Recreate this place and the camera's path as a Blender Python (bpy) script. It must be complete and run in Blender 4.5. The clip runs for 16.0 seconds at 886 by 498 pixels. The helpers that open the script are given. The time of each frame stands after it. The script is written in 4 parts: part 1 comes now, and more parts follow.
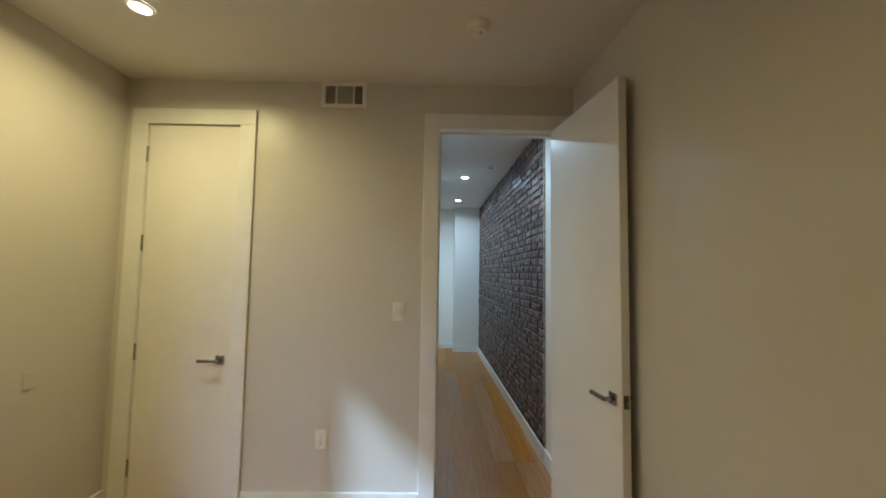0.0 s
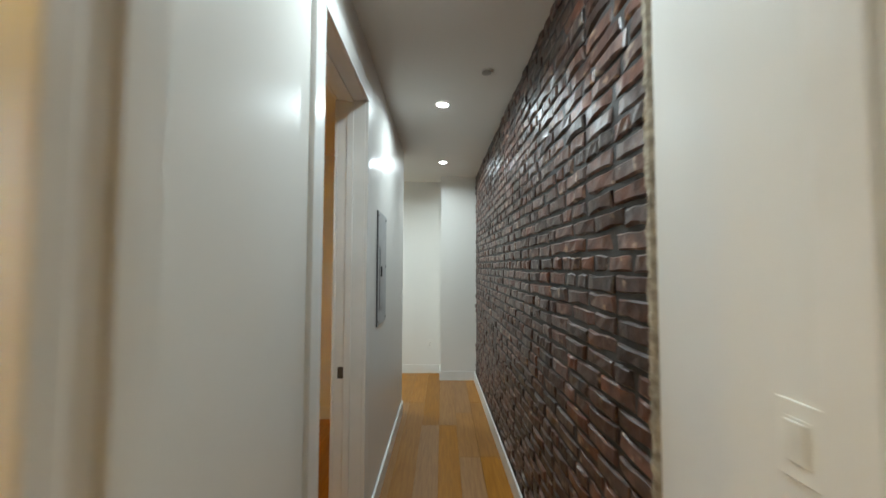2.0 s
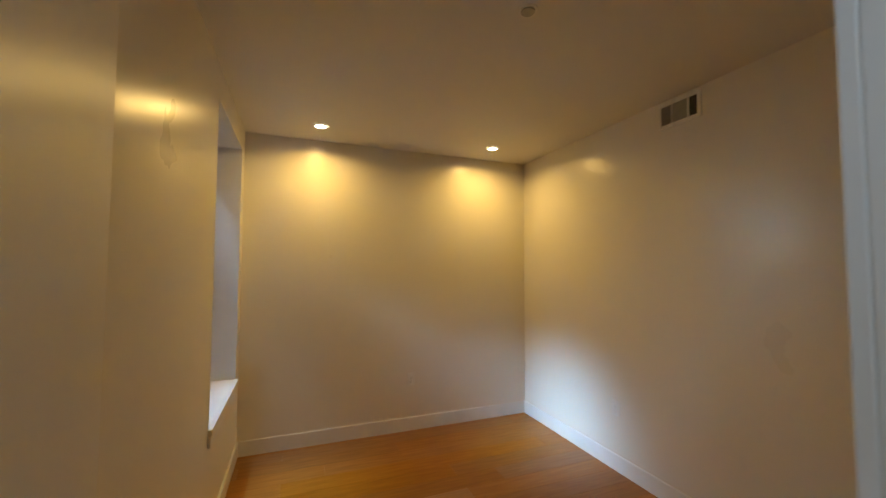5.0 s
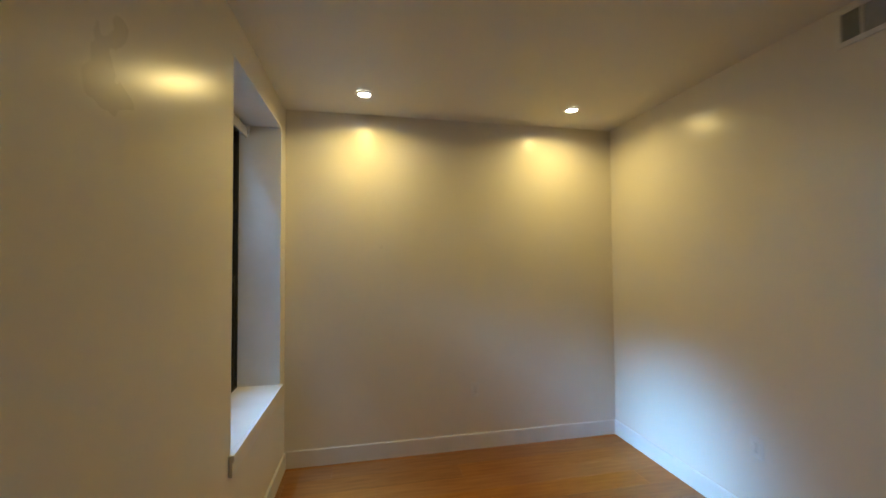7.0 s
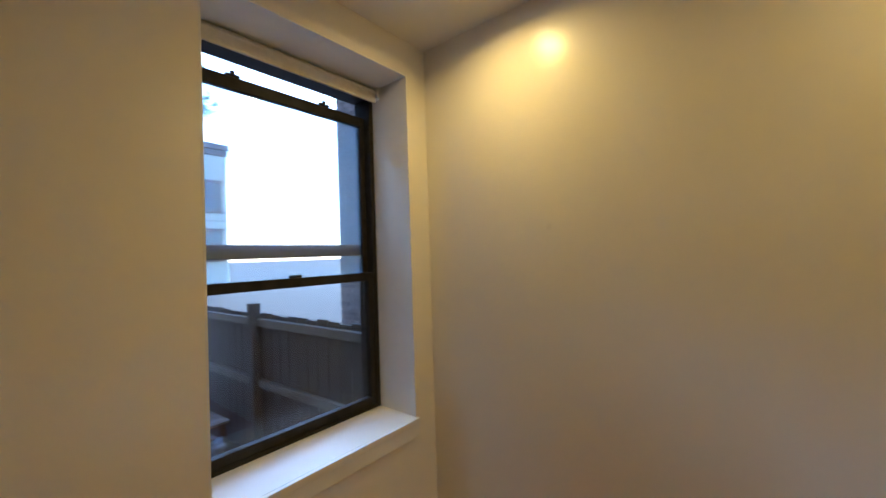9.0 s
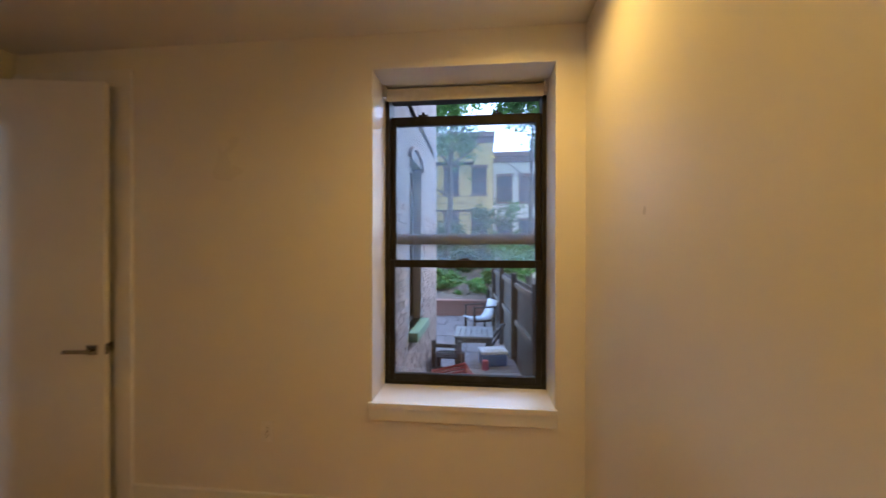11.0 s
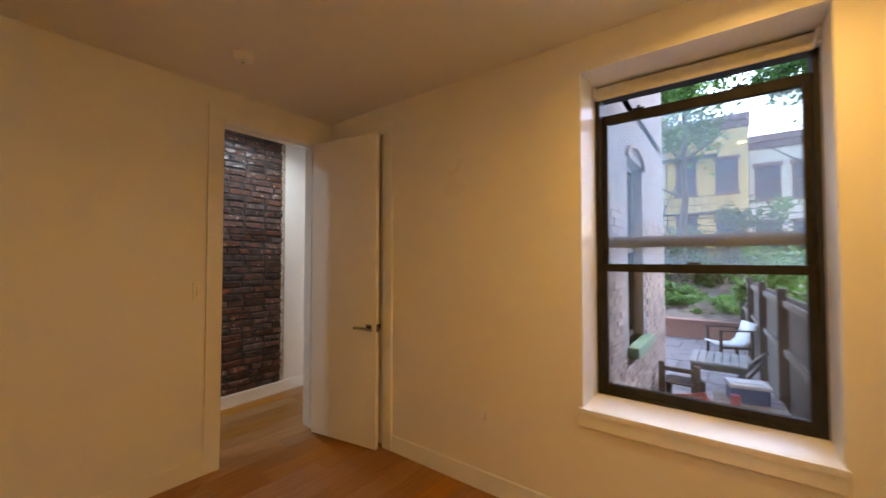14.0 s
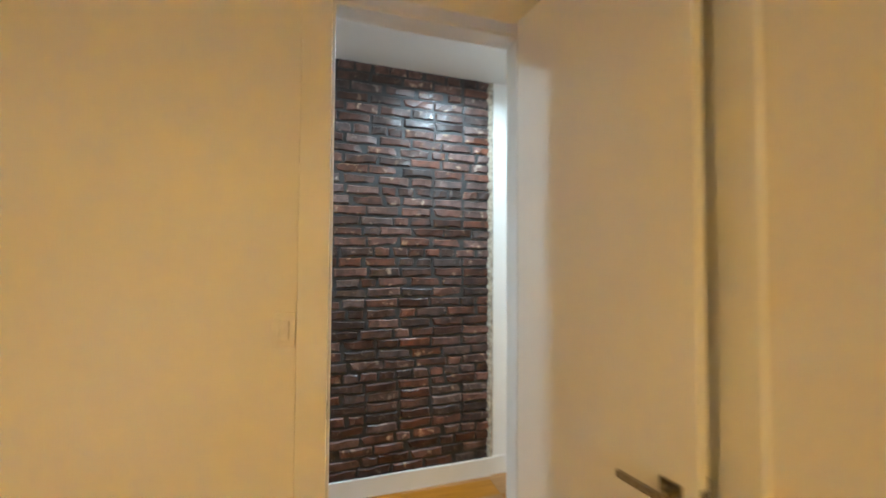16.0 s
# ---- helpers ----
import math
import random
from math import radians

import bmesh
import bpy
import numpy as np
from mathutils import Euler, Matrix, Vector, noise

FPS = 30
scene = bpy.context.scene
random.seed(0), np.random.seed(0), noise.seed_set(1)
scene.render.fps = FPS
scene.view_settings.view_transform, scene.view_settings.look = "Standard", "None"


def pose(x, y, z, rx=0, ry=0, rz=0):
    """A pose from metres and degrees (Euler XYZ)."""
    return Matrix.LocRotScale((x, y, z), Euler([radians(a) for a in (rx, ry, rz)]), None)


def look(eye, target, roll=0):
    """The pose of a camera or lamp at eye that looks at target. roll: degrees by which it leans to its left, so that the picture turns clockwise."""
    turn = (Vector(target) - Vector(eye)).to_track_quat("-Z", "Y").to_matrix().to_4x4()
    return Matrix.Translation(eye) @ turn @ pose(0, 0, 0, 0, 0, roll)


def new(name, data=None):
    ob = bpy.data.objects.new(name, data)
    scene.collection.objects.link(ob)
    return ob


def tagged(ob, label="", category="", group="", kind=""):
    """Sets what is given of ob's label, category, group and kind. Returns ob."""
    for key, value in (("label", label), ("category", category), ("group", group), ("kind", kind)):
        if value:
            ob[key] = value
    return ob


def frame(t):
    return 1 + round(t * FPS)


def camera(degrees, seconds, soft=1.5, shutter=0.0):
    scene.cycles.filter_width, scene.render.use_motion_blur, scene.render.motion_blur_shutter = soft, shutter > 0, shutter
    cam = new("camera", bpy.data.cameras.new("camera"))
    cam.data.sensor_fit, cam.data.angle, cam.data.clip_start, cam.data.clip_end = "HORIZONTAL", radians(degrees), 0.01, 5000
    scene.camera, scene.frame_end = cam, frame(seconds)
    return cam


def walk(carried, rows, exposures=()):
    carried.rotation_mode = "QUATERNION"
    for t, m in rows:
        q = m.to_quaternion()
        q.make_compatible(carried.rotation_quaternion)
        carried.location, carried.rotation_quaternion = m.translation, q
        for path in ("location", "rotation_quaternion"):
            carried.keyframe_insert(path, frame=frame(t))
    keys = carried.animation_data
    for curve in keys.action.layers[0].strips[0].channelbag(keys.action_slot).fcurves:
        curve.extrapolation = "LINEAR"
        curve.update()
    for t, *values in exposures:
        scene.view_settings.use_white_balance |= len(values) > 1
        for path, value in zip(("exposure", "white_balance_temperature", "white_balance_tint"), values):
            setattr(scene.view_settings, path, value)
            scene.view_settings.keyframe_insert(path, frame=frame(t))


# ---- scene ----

cam = camera(98.8, 16.0, shutter=0.5)
PATH = [
    (0, (0.561, 0.182, 1.467), (0.583, 2.178, 1.593), 0.9),
    (0.5, (0.65, 0.67, 1.47), (0.657, 2.667, 1.58), 0.9),
    (1, (0.752, 1.197, 1.484), (0.759, 3.195, 1.581), 0.6),
    (1.5, (0.852, 1.749, 1.494), (0.852, 3.747, 1.585), 0.4),
    (2, (0.892, 2.277, 1.498), (0.891, 4.274, 1.592), 0.2),
    (2.5, (0.913, 2.736, 1.518), (0.77, 4.729, 1.608), 0.3),
    (3, (0.859, 3.122, 1.529), (0.262, 5.029, 1.607), 0.5),
    (3.5, (0.784, 3.427, 1.54), (-0.311, 5.099, 1.617), 0.5),
    (4, (0.7, 3.612, 1.541), (-0.831, 4.896, 1.614), 0.4),
    (4.5, (0.588, 3.742, 1.527), (-1.176, 4.681, 1.616), 0.3),
    (7, (-0.013, 4.0, 1.5), (-1.974, 4.39, 1.558), -0.4),
    (7.5, (-0.309, 4.149, 1.509), (-2.302, 4.306, 1.559), -0.5),
    (8, (-0.625, 4.399, 1.535), (-2.606, 4.125, 1.535), -0.7),
    (10.5, (-2.336, 5.237, 1.424), (-2.504, 3.245, 1.5), -0.0),
    (11, (-2.45, 5.403, 1.479), (-2.248, 3.413, 1.473), 0.1),
    (11.5, (-2.543, 5.514, 1.406), (-2.03, 3.581, 1.435), -0.1),
    (12, (-2.631, 5.585, 1.366), (-1.82, 3.757, 1.409), -0.0),
    (12.5, (-2.652, 5.603, 1.361), (-1.628, 3.886, 1.413), 0.0),
    (13, (-2.672, 5.597, 1.365), (-1.553, 3.94, 1.415), -0.0),
    (13.5, (-2.664, 5.585, 1.37), (-1.512, 3.95, 1.422), 0.0),
    (14, (-2.509, 5.464, 1.432), (-1.294, 3.877, 1.486), 0.0),
    (14.5, (-2.239, 5.228, 1.466), (-0.855, 3.785, 1.52), -0.1),
    (15, (-1.917, 4.883, 1.491), (-0.334, 3.662, 1.544), -0.1),
    (15.5, (-1.504, 4.574, 1.484), (0.271, 3.655, 1.532), 0.0),
    (16, (-1.036, 4.297, 1.457), (0.88, 3.73, 1.52), 0.4),
]
EXPOSURES = [
    (0.0, 3.2, 5300, 4), (1.0, 3.25, 5500, 5), (2.0, 3.5, 6600, 8), (3.0, 3.45, 7500, 23), (3.6, 3.2, 7900, 29),
    (4.2, 3.1, 7400, 24), (4.7, 2.95, 6300, 12), (7.0, 2.9, 4650, 3), (8.2, 2.85, 4650, 6),
    (10.3, 2.75, 5400, 16), (11.5, 3.05, 5950, 19), (13.0, 3.3, 6600, 22), (14.5, 3.52, 6900, 22),
    (15.0, 3.92, 7350, 25), (15.5, 4.22, 6700, 13), (16.0, 4.4, 5700, 5),
]
walk(cam, [(t, look(eye, target, roll)) for t, eye, target, roll in PATH], EXPOSURES)

# ---- world and light ----
world = bpy.data.worlds.new("sky")
scene.world = world
world.use_nodes = True
_bg = world.node_tree.nodes["Background"]
_sky = world.node_tree.nodes.new("ShaderNodeTexSky")
_sky.sky_type = "NISHITA"
_sky.sun_disc = False
_sky.sun_elevation = radians(38.9)
_sky.sun_rotation = radians(233)
_sky.dust_density = 0.6
world.node_tree.links.new(_sky.outputs[0], _bg.inputs[0])
_bg.inputs[1].default_value = 0.125

_sun = bpy.data.lights.new("sun", "SUN")
_sun.energy, _sun.angle, _sun.color = 0.46, radians(4), (0.70, 0.85, 1.0)
new("sun", _sun).matrix_world = look((-6.54, -4.93, 6.60), (0, 0, 0))

WARM, WARM_BED, COOL = (1.0, 0.58, 0.105), (1.0, 0.735, 0.27), (0.77, 0.93, 1.0)
LAMP_BED, LAMP_HALL, LAMP_ROOM = 1.3, 1.0, 1.1

SKY_BLUE = (0.55, 0.78, 1.0)


def window_sky_fill(centre, down, width, height, watts, spread):
    """An added area lamp standing in for the sky's light in a window's opening, travelling north and so many degrees
    down.
    """
    la = bpy.data.lights.new("window_sky_fill", "AREA")
    la.shape, la.size, la.size_y, la.energy, la.color, la.spread = "RECTANGLE", width, height, watts, SKY_BLUE, radians(spread)
    c = Vector(centre)
    a = radians(down)
    new("window_sky_fill", la).matrix_world = look(c, c + Vector((0, math.cos(a), -math.sin(a))))


window_sky_fill((-2.35, 3.262, 1.94), 33, 0.82, 0.40, 0.47, 26)
window_sky_fill((-2.35, 3.150, 2.30), 73, 0.85, 0.02, 0.20, 32)

# ---- plan, in metres ----
Y1, Y1N = 2.605, 2.735            # wall between the first room and the hall
BX0, BCEIL = -1.47, 2.70          # first room: west wall, ceiling
HX, HEND, HCEIL = 0.468, 6.28, 2.722   # hall: west wall, its north end, ceiling
RX0, RX1, RY0, RY1, RCEIL = -2.978, 0.32, 3.405, 6.095, 2.625   # second room
BA, BB = Vector((1.418, 3.225)), Vector((1.33, 7.335))  # brick face, south and north end
FARY, CHY, CHX = 7.72, 7.385, 0.86
DOOR_H = 2.40
WIN = (-2.835, -1.857, 0.648, 2.445)
GZ = -0.50


# ---- materials ----
def nodes_of(name):
    m = bpy.data.materials.new(name)
    m.use_nodes = True
    t = m.node_tree
    return m, t, t.nodes["Principled BSDF"]


def noise_mix(t, scale, a, b, lo=0.35, hi=0.65, detail=6, stretch=None, coord="Object", shift=False):
    """A colour between a and b by noise; shift moves the grain from object to object."""
    tc = t.nodes.new("ShaderNodeTexCoord")
    src = tc.outputs[coord]
    if shift:
        info = t.nodes.new("ShaderNodeObjectInfo")
        mul = t.nodes.new("ShaderNodeVectorMath")
        mul.operation = "SCALE"
        mul.inputs["Scale"].default_value = 7.0
        add = t.nodes.new("ShaderNodeVectorMath")
        t.links.new(info.outputs["Location"], mul.inputs[0])
        t.links.new(mul.outputs[0], add.inputs[0])
        t.links.new(src, add.inputs[1])
        src = add.outputs[0]
    if stretch:
        mp = t.nodes.new("ShaderNodeMapping")
        mp.inputs["Scale"].default_value = stretch
        t.links.new(src, mp.inputs[0])
        src = mp.outputs[0]
    n = t.nodes.new("ShaderNodeTexNoise")
    n.inputs["Scale"].default_value, n.inputs["Detail"].default_value = scale, detail
    t.links.new(src, n.inputs["Vector"])
    r = t.nodes.new("ShaderNodeValToRGB")
    r.color_ramp.elements[0].position, r.color_ramp.elements[1].position = lo, hi
    r.color_ramp.elements[0].color, r.color_ramp.elements[1].color = (*a, 1), (*b, 1)
    t.links.new(n.outputs[0], r.inputs[0])
    return r, n


def bump(t, p, height, strength, dist=0.002):
    b = t.nodes.new("ShaderNodeBump")
    b.inputs["Strength"].default_value, b.inputs["Distance"].default_value = strength, dist
    t.links.new(height, b.inputs["Height"])
    t.links.new(b.outputs[0], p.inputs["Normal"])


def surface(name, a, b=None, rough=0.5, metal=0.0, scale=6.0, grain=0.0, grain_scale=180.0, spec=0.5, stretch=None, lo=0.35, hi=0.65):
    m, t, p = nodes_of(name)
    p.inputs["Roughness"].default_value, p.inputs["Metallic"].default_value = rough, metal
    p.inputs["Specular IOR Level"].default_value = spec
    r, n = noise_mix(t, scale, a, b or tuple(c * 0.9 for c in a), lo, hi, stretch=stretch)
    t.links.new(r.outputs[0], p.inputs["Base Color"])
    if grain:
        g = t.nodes.new("ShaderNodeTexNoise")
        g.inputs["Scale"].default_value, g.inputs["Detail"].default_value = grain_scale, 4
        tc = t.nodes.new("ShaderNodeTexCoord")
        t.links.new(tc.outputs["Object"], g.inputs["Vector"])
        bump(t, p, g.outputs[0], grain)
    return m


def tint_by_object(t, p, src, amount, value=0.35):
    """Varies a colour from object to object."""
    info = t.nodes.new("ShaderNodeObjectInfo")
    hsv = t.nodes.new("ShaderNodeHueSaturation")
    for sock, lo, hi in (("Value", 1 - value, 1 + value), ("Saturation", 1 - amount, 1 + amount)):
        mr = t.nodes.new("ShaderNodeMapRange")
        mr.inputs["To Min"].default_value, mr.inputs["To Max"].default_value = lo, hi
        if sock == "Value":
            t.links.new(info.outputs["Random"], mr.inputs[0])
        else:
            f = t.nodes.new("ShaderNodeMath")
            f.operation = "MULTIPLY"
            f.inputs[1].default_value = 17.3
            g = t.nodes.new("ShaderNodeMath")
            g.operation = "FRACT"
            t.links.new(info.outputs["Random"], f.inputs[0])
            t.links.new(f.outputs[0], g.inputs[0])
            t.links.new(g.outputs[0], mr.inputs[0])
        t.links.new(mr.outputs[0], hsv.inputs[sock])
    t.links.new(src, hsv.inputs["Color"])
    t.links.new(hsv.outputs[0], p.inputs["Base Color"])
    return hsv


def wall_paint(name, c, rough):
    m, t, p = nodes_of(name)
    p.inputs["Roughness"].default_value = rough
    r, n = noise_mix(t, 2.3, c, tuple(v * 0.955 for v in c), 0.0, 1.0, 4)
    t.links.new(r.outputs[0], p.inputs["Base Color"])
    tc = t.nodes.new("ShaderNodeTexCoord")
    g = t.nodes.new("ShaderNodeTexNoise")
    g.inputs["Scale"].default_value, g.inputs["Detail"].default_value = 70, 3
    t.links.new(tc.outputs["Object"], g.inputs["Vector"])
    bump(t, p, g.outputs[0], 0.05, 0.001)
    rr = t.nodes.new("ShaderNodeMapRange")
    rr.inputs["To Min"].default_value, rr.inputs["To Max"].default_value = rough - 0.015, rough + 0.015
    t.links.new(n.outputs[0], rr.inputs[0])
    t.links.new(rr.outputs[0], p.inputs["Roughness"])
    return m


M_WALL = wall_paint("wall_paint", (0.78, 0.76, 0.72), 0.34)
M_WALL_ROOM = wall_paint("wall_paint_cream", (0.79, 0.75, 0.67), 0.28)
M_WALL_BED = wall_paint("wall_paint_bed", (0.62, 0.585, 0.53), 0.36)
M_CEIL = wall_paint("ceiling_paint", (0.74, 0.71, 0.66), 0.6)
M_TRIM = surface("trim_paint", (0.80, 0.79, 0.77), (0.74, 0.73, 0.70), rough=0.32, scale=4, grain=0.05)
M_DOOR = surface("door_paint", (0.80, 0.78, 0.74), (0.76, 0.74, 0.70), rough=0.36, scale=2.5, grain=0.06, grain_scale=60)
M_PLASTIC = surface("white_plastic", (0.82, 0.80, 0.75), rough=0.3, scale=20)
M_NICKEL = surface("brushed_nickel", (0.40, 0.38, 0.36), (0.30, 0.28, 0.27), rough=0.22, metal=1.0, scale=60)
M_STEEL_DK = surface("dark_steel", (0.16, 0.14, 0.12), (0.10, 0.09, 0.08), rough=0.42, metal=0.9, scale=40)
M_PANEL = surface("panel_grey", (0.56, 0.57, 0.57), (0.50, 0.51, 0.51), rough=0.45, metal=0.3, scale=12)
M_PANEL_DK = surface("panel_shadow", (0.12, 0.12, 0.12), rough=0.5, scale=30)
M_SLOT = surface("slot_black", (0.02, 0.02, 0.02), rough=0.6, scale=30)
M_VENT = surface("vent_grey", (0.42, 0.41, 0.38), rough=0.5, metal=0.2, scale=30)
M_FRAME = surface("window_black", (0.018, 0.016, 0.014), (0.03, 0.027, 0.024), rough=0.5, spec=0.18, scale=14, grain=0.1)
M_STORM = surface("storm_bronze", (0.10, 0.085, 0.07), (0.07, 0.06, 0.05), rough=0.5, metal=0.1, scale=10)
M_SHADE = surface("shade_beige", (0.60, 0.56, 0.48), rough=0.75, scale=30, grain=0.3, grain_scale=500)
M_MORTAR = surface("mortar_dark", (0.042, 0.040, 0.039), (0.022, 0.021, 0.021), rough=0.55, scale=14, grain=0.9, grain_scale=70)
M_PLASTER_EDGE = surface("plaster_rough", (0.50, 0.44, 0.34), (0.24, 0.20, 0.15), rough=0.8, scale=30, grain=0.8, grain_scale=60)
M_SHEATH = surface("masonry", (0.30, 0.22, 0.18), (0.24, 0.18, 0.15), rough=0.8, scale=5)


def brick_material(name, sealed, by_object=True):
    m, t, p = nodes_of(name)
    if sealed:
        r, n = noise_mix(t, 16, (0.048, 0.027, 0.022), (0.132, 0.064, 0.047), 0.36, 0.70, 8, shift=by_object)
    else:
        # outside brick: base colours darkened to carry the court's shade
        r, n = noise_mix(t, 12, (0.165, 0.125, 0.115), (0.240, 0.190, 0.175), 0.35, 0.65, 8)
    spot, sn = noise_mix(t, 20, (0, 0, 0), (1, 1, 1), 0.60, 0.72, 5, shift=by_object)
    mx = t.nodes.new("ShaderNodeMix")
    mx.data_type = "RGBA"
    t.links.new(spot.outputs[0], mx.inputs["Factor"])
    t.links.new(r.outputs[0], mx.inputs["A"])
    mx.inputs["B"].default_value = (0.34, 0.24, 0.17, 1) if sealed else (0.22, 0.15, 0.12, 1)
    if by_object:
        tint_by_object(t, p, mx.outputs["Result"], 0.35, 0.6 if sealed else 0.25)
    else:
        geo = t.nodes.new("ShaderNodeNewGeometry")
        hsv = t.nodes.new("ShaderNodeHueSaturation")
        mr = t.nodes.new("ShaderNodeMapRange")
        lim = 0.6 if sealed else 0.25
        mr.inputs["To Min"].default_value, mr.inputs["To Max"].default_value = 1 - lim, 1 + lim
        t.links.new(geo.outputs["Random Per Island"], mr.inputs[0])
        t.links.new(mr.outputs[0], hsv.inputs["Value"])
        t.links.new(mx.outputs["Result"], hsv.inputs["Color"])
        t.links.new(hsv.outputs[0], p.inputs["Base Color"])
    p.inputs["Roughness"].default_value = 0.3 if sealed else 0.85
    rr = t.nodes.new("ShaderNodeMapRange")
    rr.inputs["To Min"].default_value, rr.inputs["To Max"].default_value = (0.26, 0.50) if sealed else (0.75, 0.95)
    t.links.new(n.outputs[0], rr.inputs[0])
    t.links.new(rr.outputs[0], p.inputs["Roughness"])
    bump(t, p, sn.outputs[0], 0.9, 0.006)
    return m


M_BRICK = brick_material("sealed_brick", True)
M_BRICK_FAR = brick_material("sealed_brick_joined", True, False)
M_BRICK_OUT = brick_material("shaded_outdoor_brick", False, False)


def plank_material(name, by_object):
    m, t, p = nodes_of(name)
    r, n = noise_mix(t, 3.2, (0.265, 0.112, 0.024), (0.365, 0.168, 0.041), 0.3, 0.7, 8, stretch=(14, 1.1, 14), shift=by_object)
    g, gn = noise_mix(t, 10, (0.62, 0.62, 0.62), (1, 1, 1), 0.36, 0.56, 10, stretch=(26, 0.7, 26), shift=by_object)
    mx = t.nodes.new("ShaderNodeMix")
    mx.data_type, mx.blend_type = "RGBA", "MULTIPLY"
    mx.inputs["Factor"].default_value = 0.4
    t.links.new(r.outputs[0], mx.inputs["A"])
    t.links.new(g.outputs[0], mx.inputs["B"])
    if by_object:
        tint_by_object(t, p, mx.outputs["Result"], 0.12, 0.15)
    else:
        geo = t.nodes.new("ShaderNodeNewGeometry")
        hsv = t.nodes.new("ShaderNodeHueSaturation")
        mr = t.nodes.new("ShaderNodeMapRange")
        mr.inputs["To Min"].default_value, mr.inputs["To Max"].default_value = 0.76, 1.24
        t.links.new(geo.outputs["Random Per Island"], mr.inputs[0])
        t.links.new(mr.outputs[0], hsv.inputs["Value"])
        t.links.new(mx.outputs["Result"], hsv.inputs["Color"])
        t.links.new(hsv.outputs[0], p.inputs["Base Color"])
    rr = t.nodes.new("ShaderNodeMapRange")
    rr.inputs["To Min"].default_value, rr.inputs["To Max"].default_value = 0.30, 0.46
    t.links.new(gn.outputs[0], rr.inputs[0])
    t.links.new(rr.outputs[0], p.inputs["Roughness"])
    p.inputs["Specular IOR Level"].default_value = 0.28
    bump(t, p, gn.outputs[0], 0.12, 0.001)
    return m


M_PLANK = plank_material("oak_plank", True)
M_PLANK_FAR = plank_material("oak_plank_joined", False)
M_GAP = surface("floor_gap", (0.06, 0.035, 0.018), rough=0.8, scale=20)


def emitter(name, c, strength):
    m = bpy.data.materials.new(name)
    m.use_nodes = True
    t = m.node_tree
    t.nodes.remove(t.nodes["Principled BSDF"])
    e = t.nodes.new("ShaderNodeEmission")
    e.inputs[0].default_value, e.inputs[1].default_value = (*c, 1), strength
    t.links.new(e.outputs[0], t.nodes["Material Output"].inputs[0])
    return m


M_LED_WARM = emitter("led_warm", (1.0, 0.80, 0.50), 6)
M_LED_COOL = emitter("led_cool", (0.86, 0.95, 1.0), 6)


def glass(name, rough=0.0):
    m, t, p = nodes_of(name)
    p.inputs["Base Color"].default_value = (0.94, 0.97, 0.97, 1)
    p.inputs["Transmission Weight"].default_value = 1.0
    p.inputs["Roughness"].default_value, p.inputs["IOR"].default_value = rough, 1.45
    return m


M_GLASS = glass("window_glass")


def milky_glass(name, share):
    """Clear glass mixed with a share of pale blue translucent surface."""
    m = glass(name)
    t = m.node_tree
    tr = t.nodes.new("ShaderNodeBsdfTranslucent")
    tr.inputs[0].default_value = (0.60, 0.82, 0.98, 1)
    mix = t.nodes.new("ShaderNodeMixShader")
    mix.inputs[0].default_value = share
    t.links.new(t.nodes["Principled BSDF"].outputs[0], mix.inputs[1])
    t.links.new(tr.outputs[0], mix.inputs[2])
    t.links.new(mix.outputs[0], t.nodes["Material Output"].inputs[0])
    return m


M_GLASS_MILKY = milky_glass("milky_glass", 0.16)


def leaf_material(name, a, b):
    """Leaves that let some light through."""
    m, t, p = nodes_of(name)
    r, n = noise_mix(t, 3.0, a, b)
    p.inputs["Roughness"].default_value = 0.5
    t.links.new(r.outputs[0], p.inputs["Base Color"])
    tr = t.nodes.new("ShaderNodeBsdfTranslucent")
    t.links.new(r.outputs[0], tr.inputs[0])
    mix = t.nodes.new("ShaderNodeMixShader")
    mix.inputs[0].default_value = 0.5
    t.links.new(p.outputs[0], mix.inputs[1])
    t.links.new(tr.outputs[0], mix.inputs[2])
    t.links.new(mix.outputs[0], t.nodes["Material Output"].inputs[0])
    return m


M_SOIL = surface("soil", (0.10, 0.075, 0.055), (0.19, 0.15, 0.11), rough=0.95, scale=9, grain=0.8, grain_scale=40)
M_PAVE = surface("patio_stone", (0.36, 0.31, 0.29), (0.27, 0.23, 0.21), rough=0.85, scale=5, grain=0.4, grain_scale=60)
M_RED_WALL = surface("red_masonry", (0.34, 0.17, 0.13), (0.26, 0.14, 0.11), rough=0.85, scale=6, grain=0.4, grain_scale=60)
M_FENCE = surface("weathered_board", (0.075, 0.066, 0.060), (0.12, 0.105, 0.095), rough=0.85, scale=7, grain=0.5, stretch=(8, 8, 0.7))
M_RAIL = surface("pale_rail", (0.22, 0.20, 0.175), (0.16, 0.145, 0.125), rough=0.85, scale=7)
M_YELLOW = surface("yellow_facade", (0.68, 0.51, 0.20), (0.58, 0.43, 0.16), rough=0.9, scale=1.2)
M_CREAM = surface("cream_facade", (0.66, 0.62, 0.50), (0.58, 0.54, 0.44), rough=0.9, scale=1.2)
# court stucco: the shade of the court is mixed into this dark lilac-grey
M_STUCCO = surface("shaded_stucco", (0.185, 0.170, 0.180), (0.145, 0.135, 0.140), rough=0.9, scale=2, grain=0.4, grain_scale=40)
M_GREEN = surface("green_sill_paint", (0.070, 0.150, 0.095), (0.110, 0.190, 0.130), rough=0.6, scale=12)
M_LEAF = leaf_material("leaf", (0.07, 0.17, 0.04), (0.13, 0.27, 0.07))
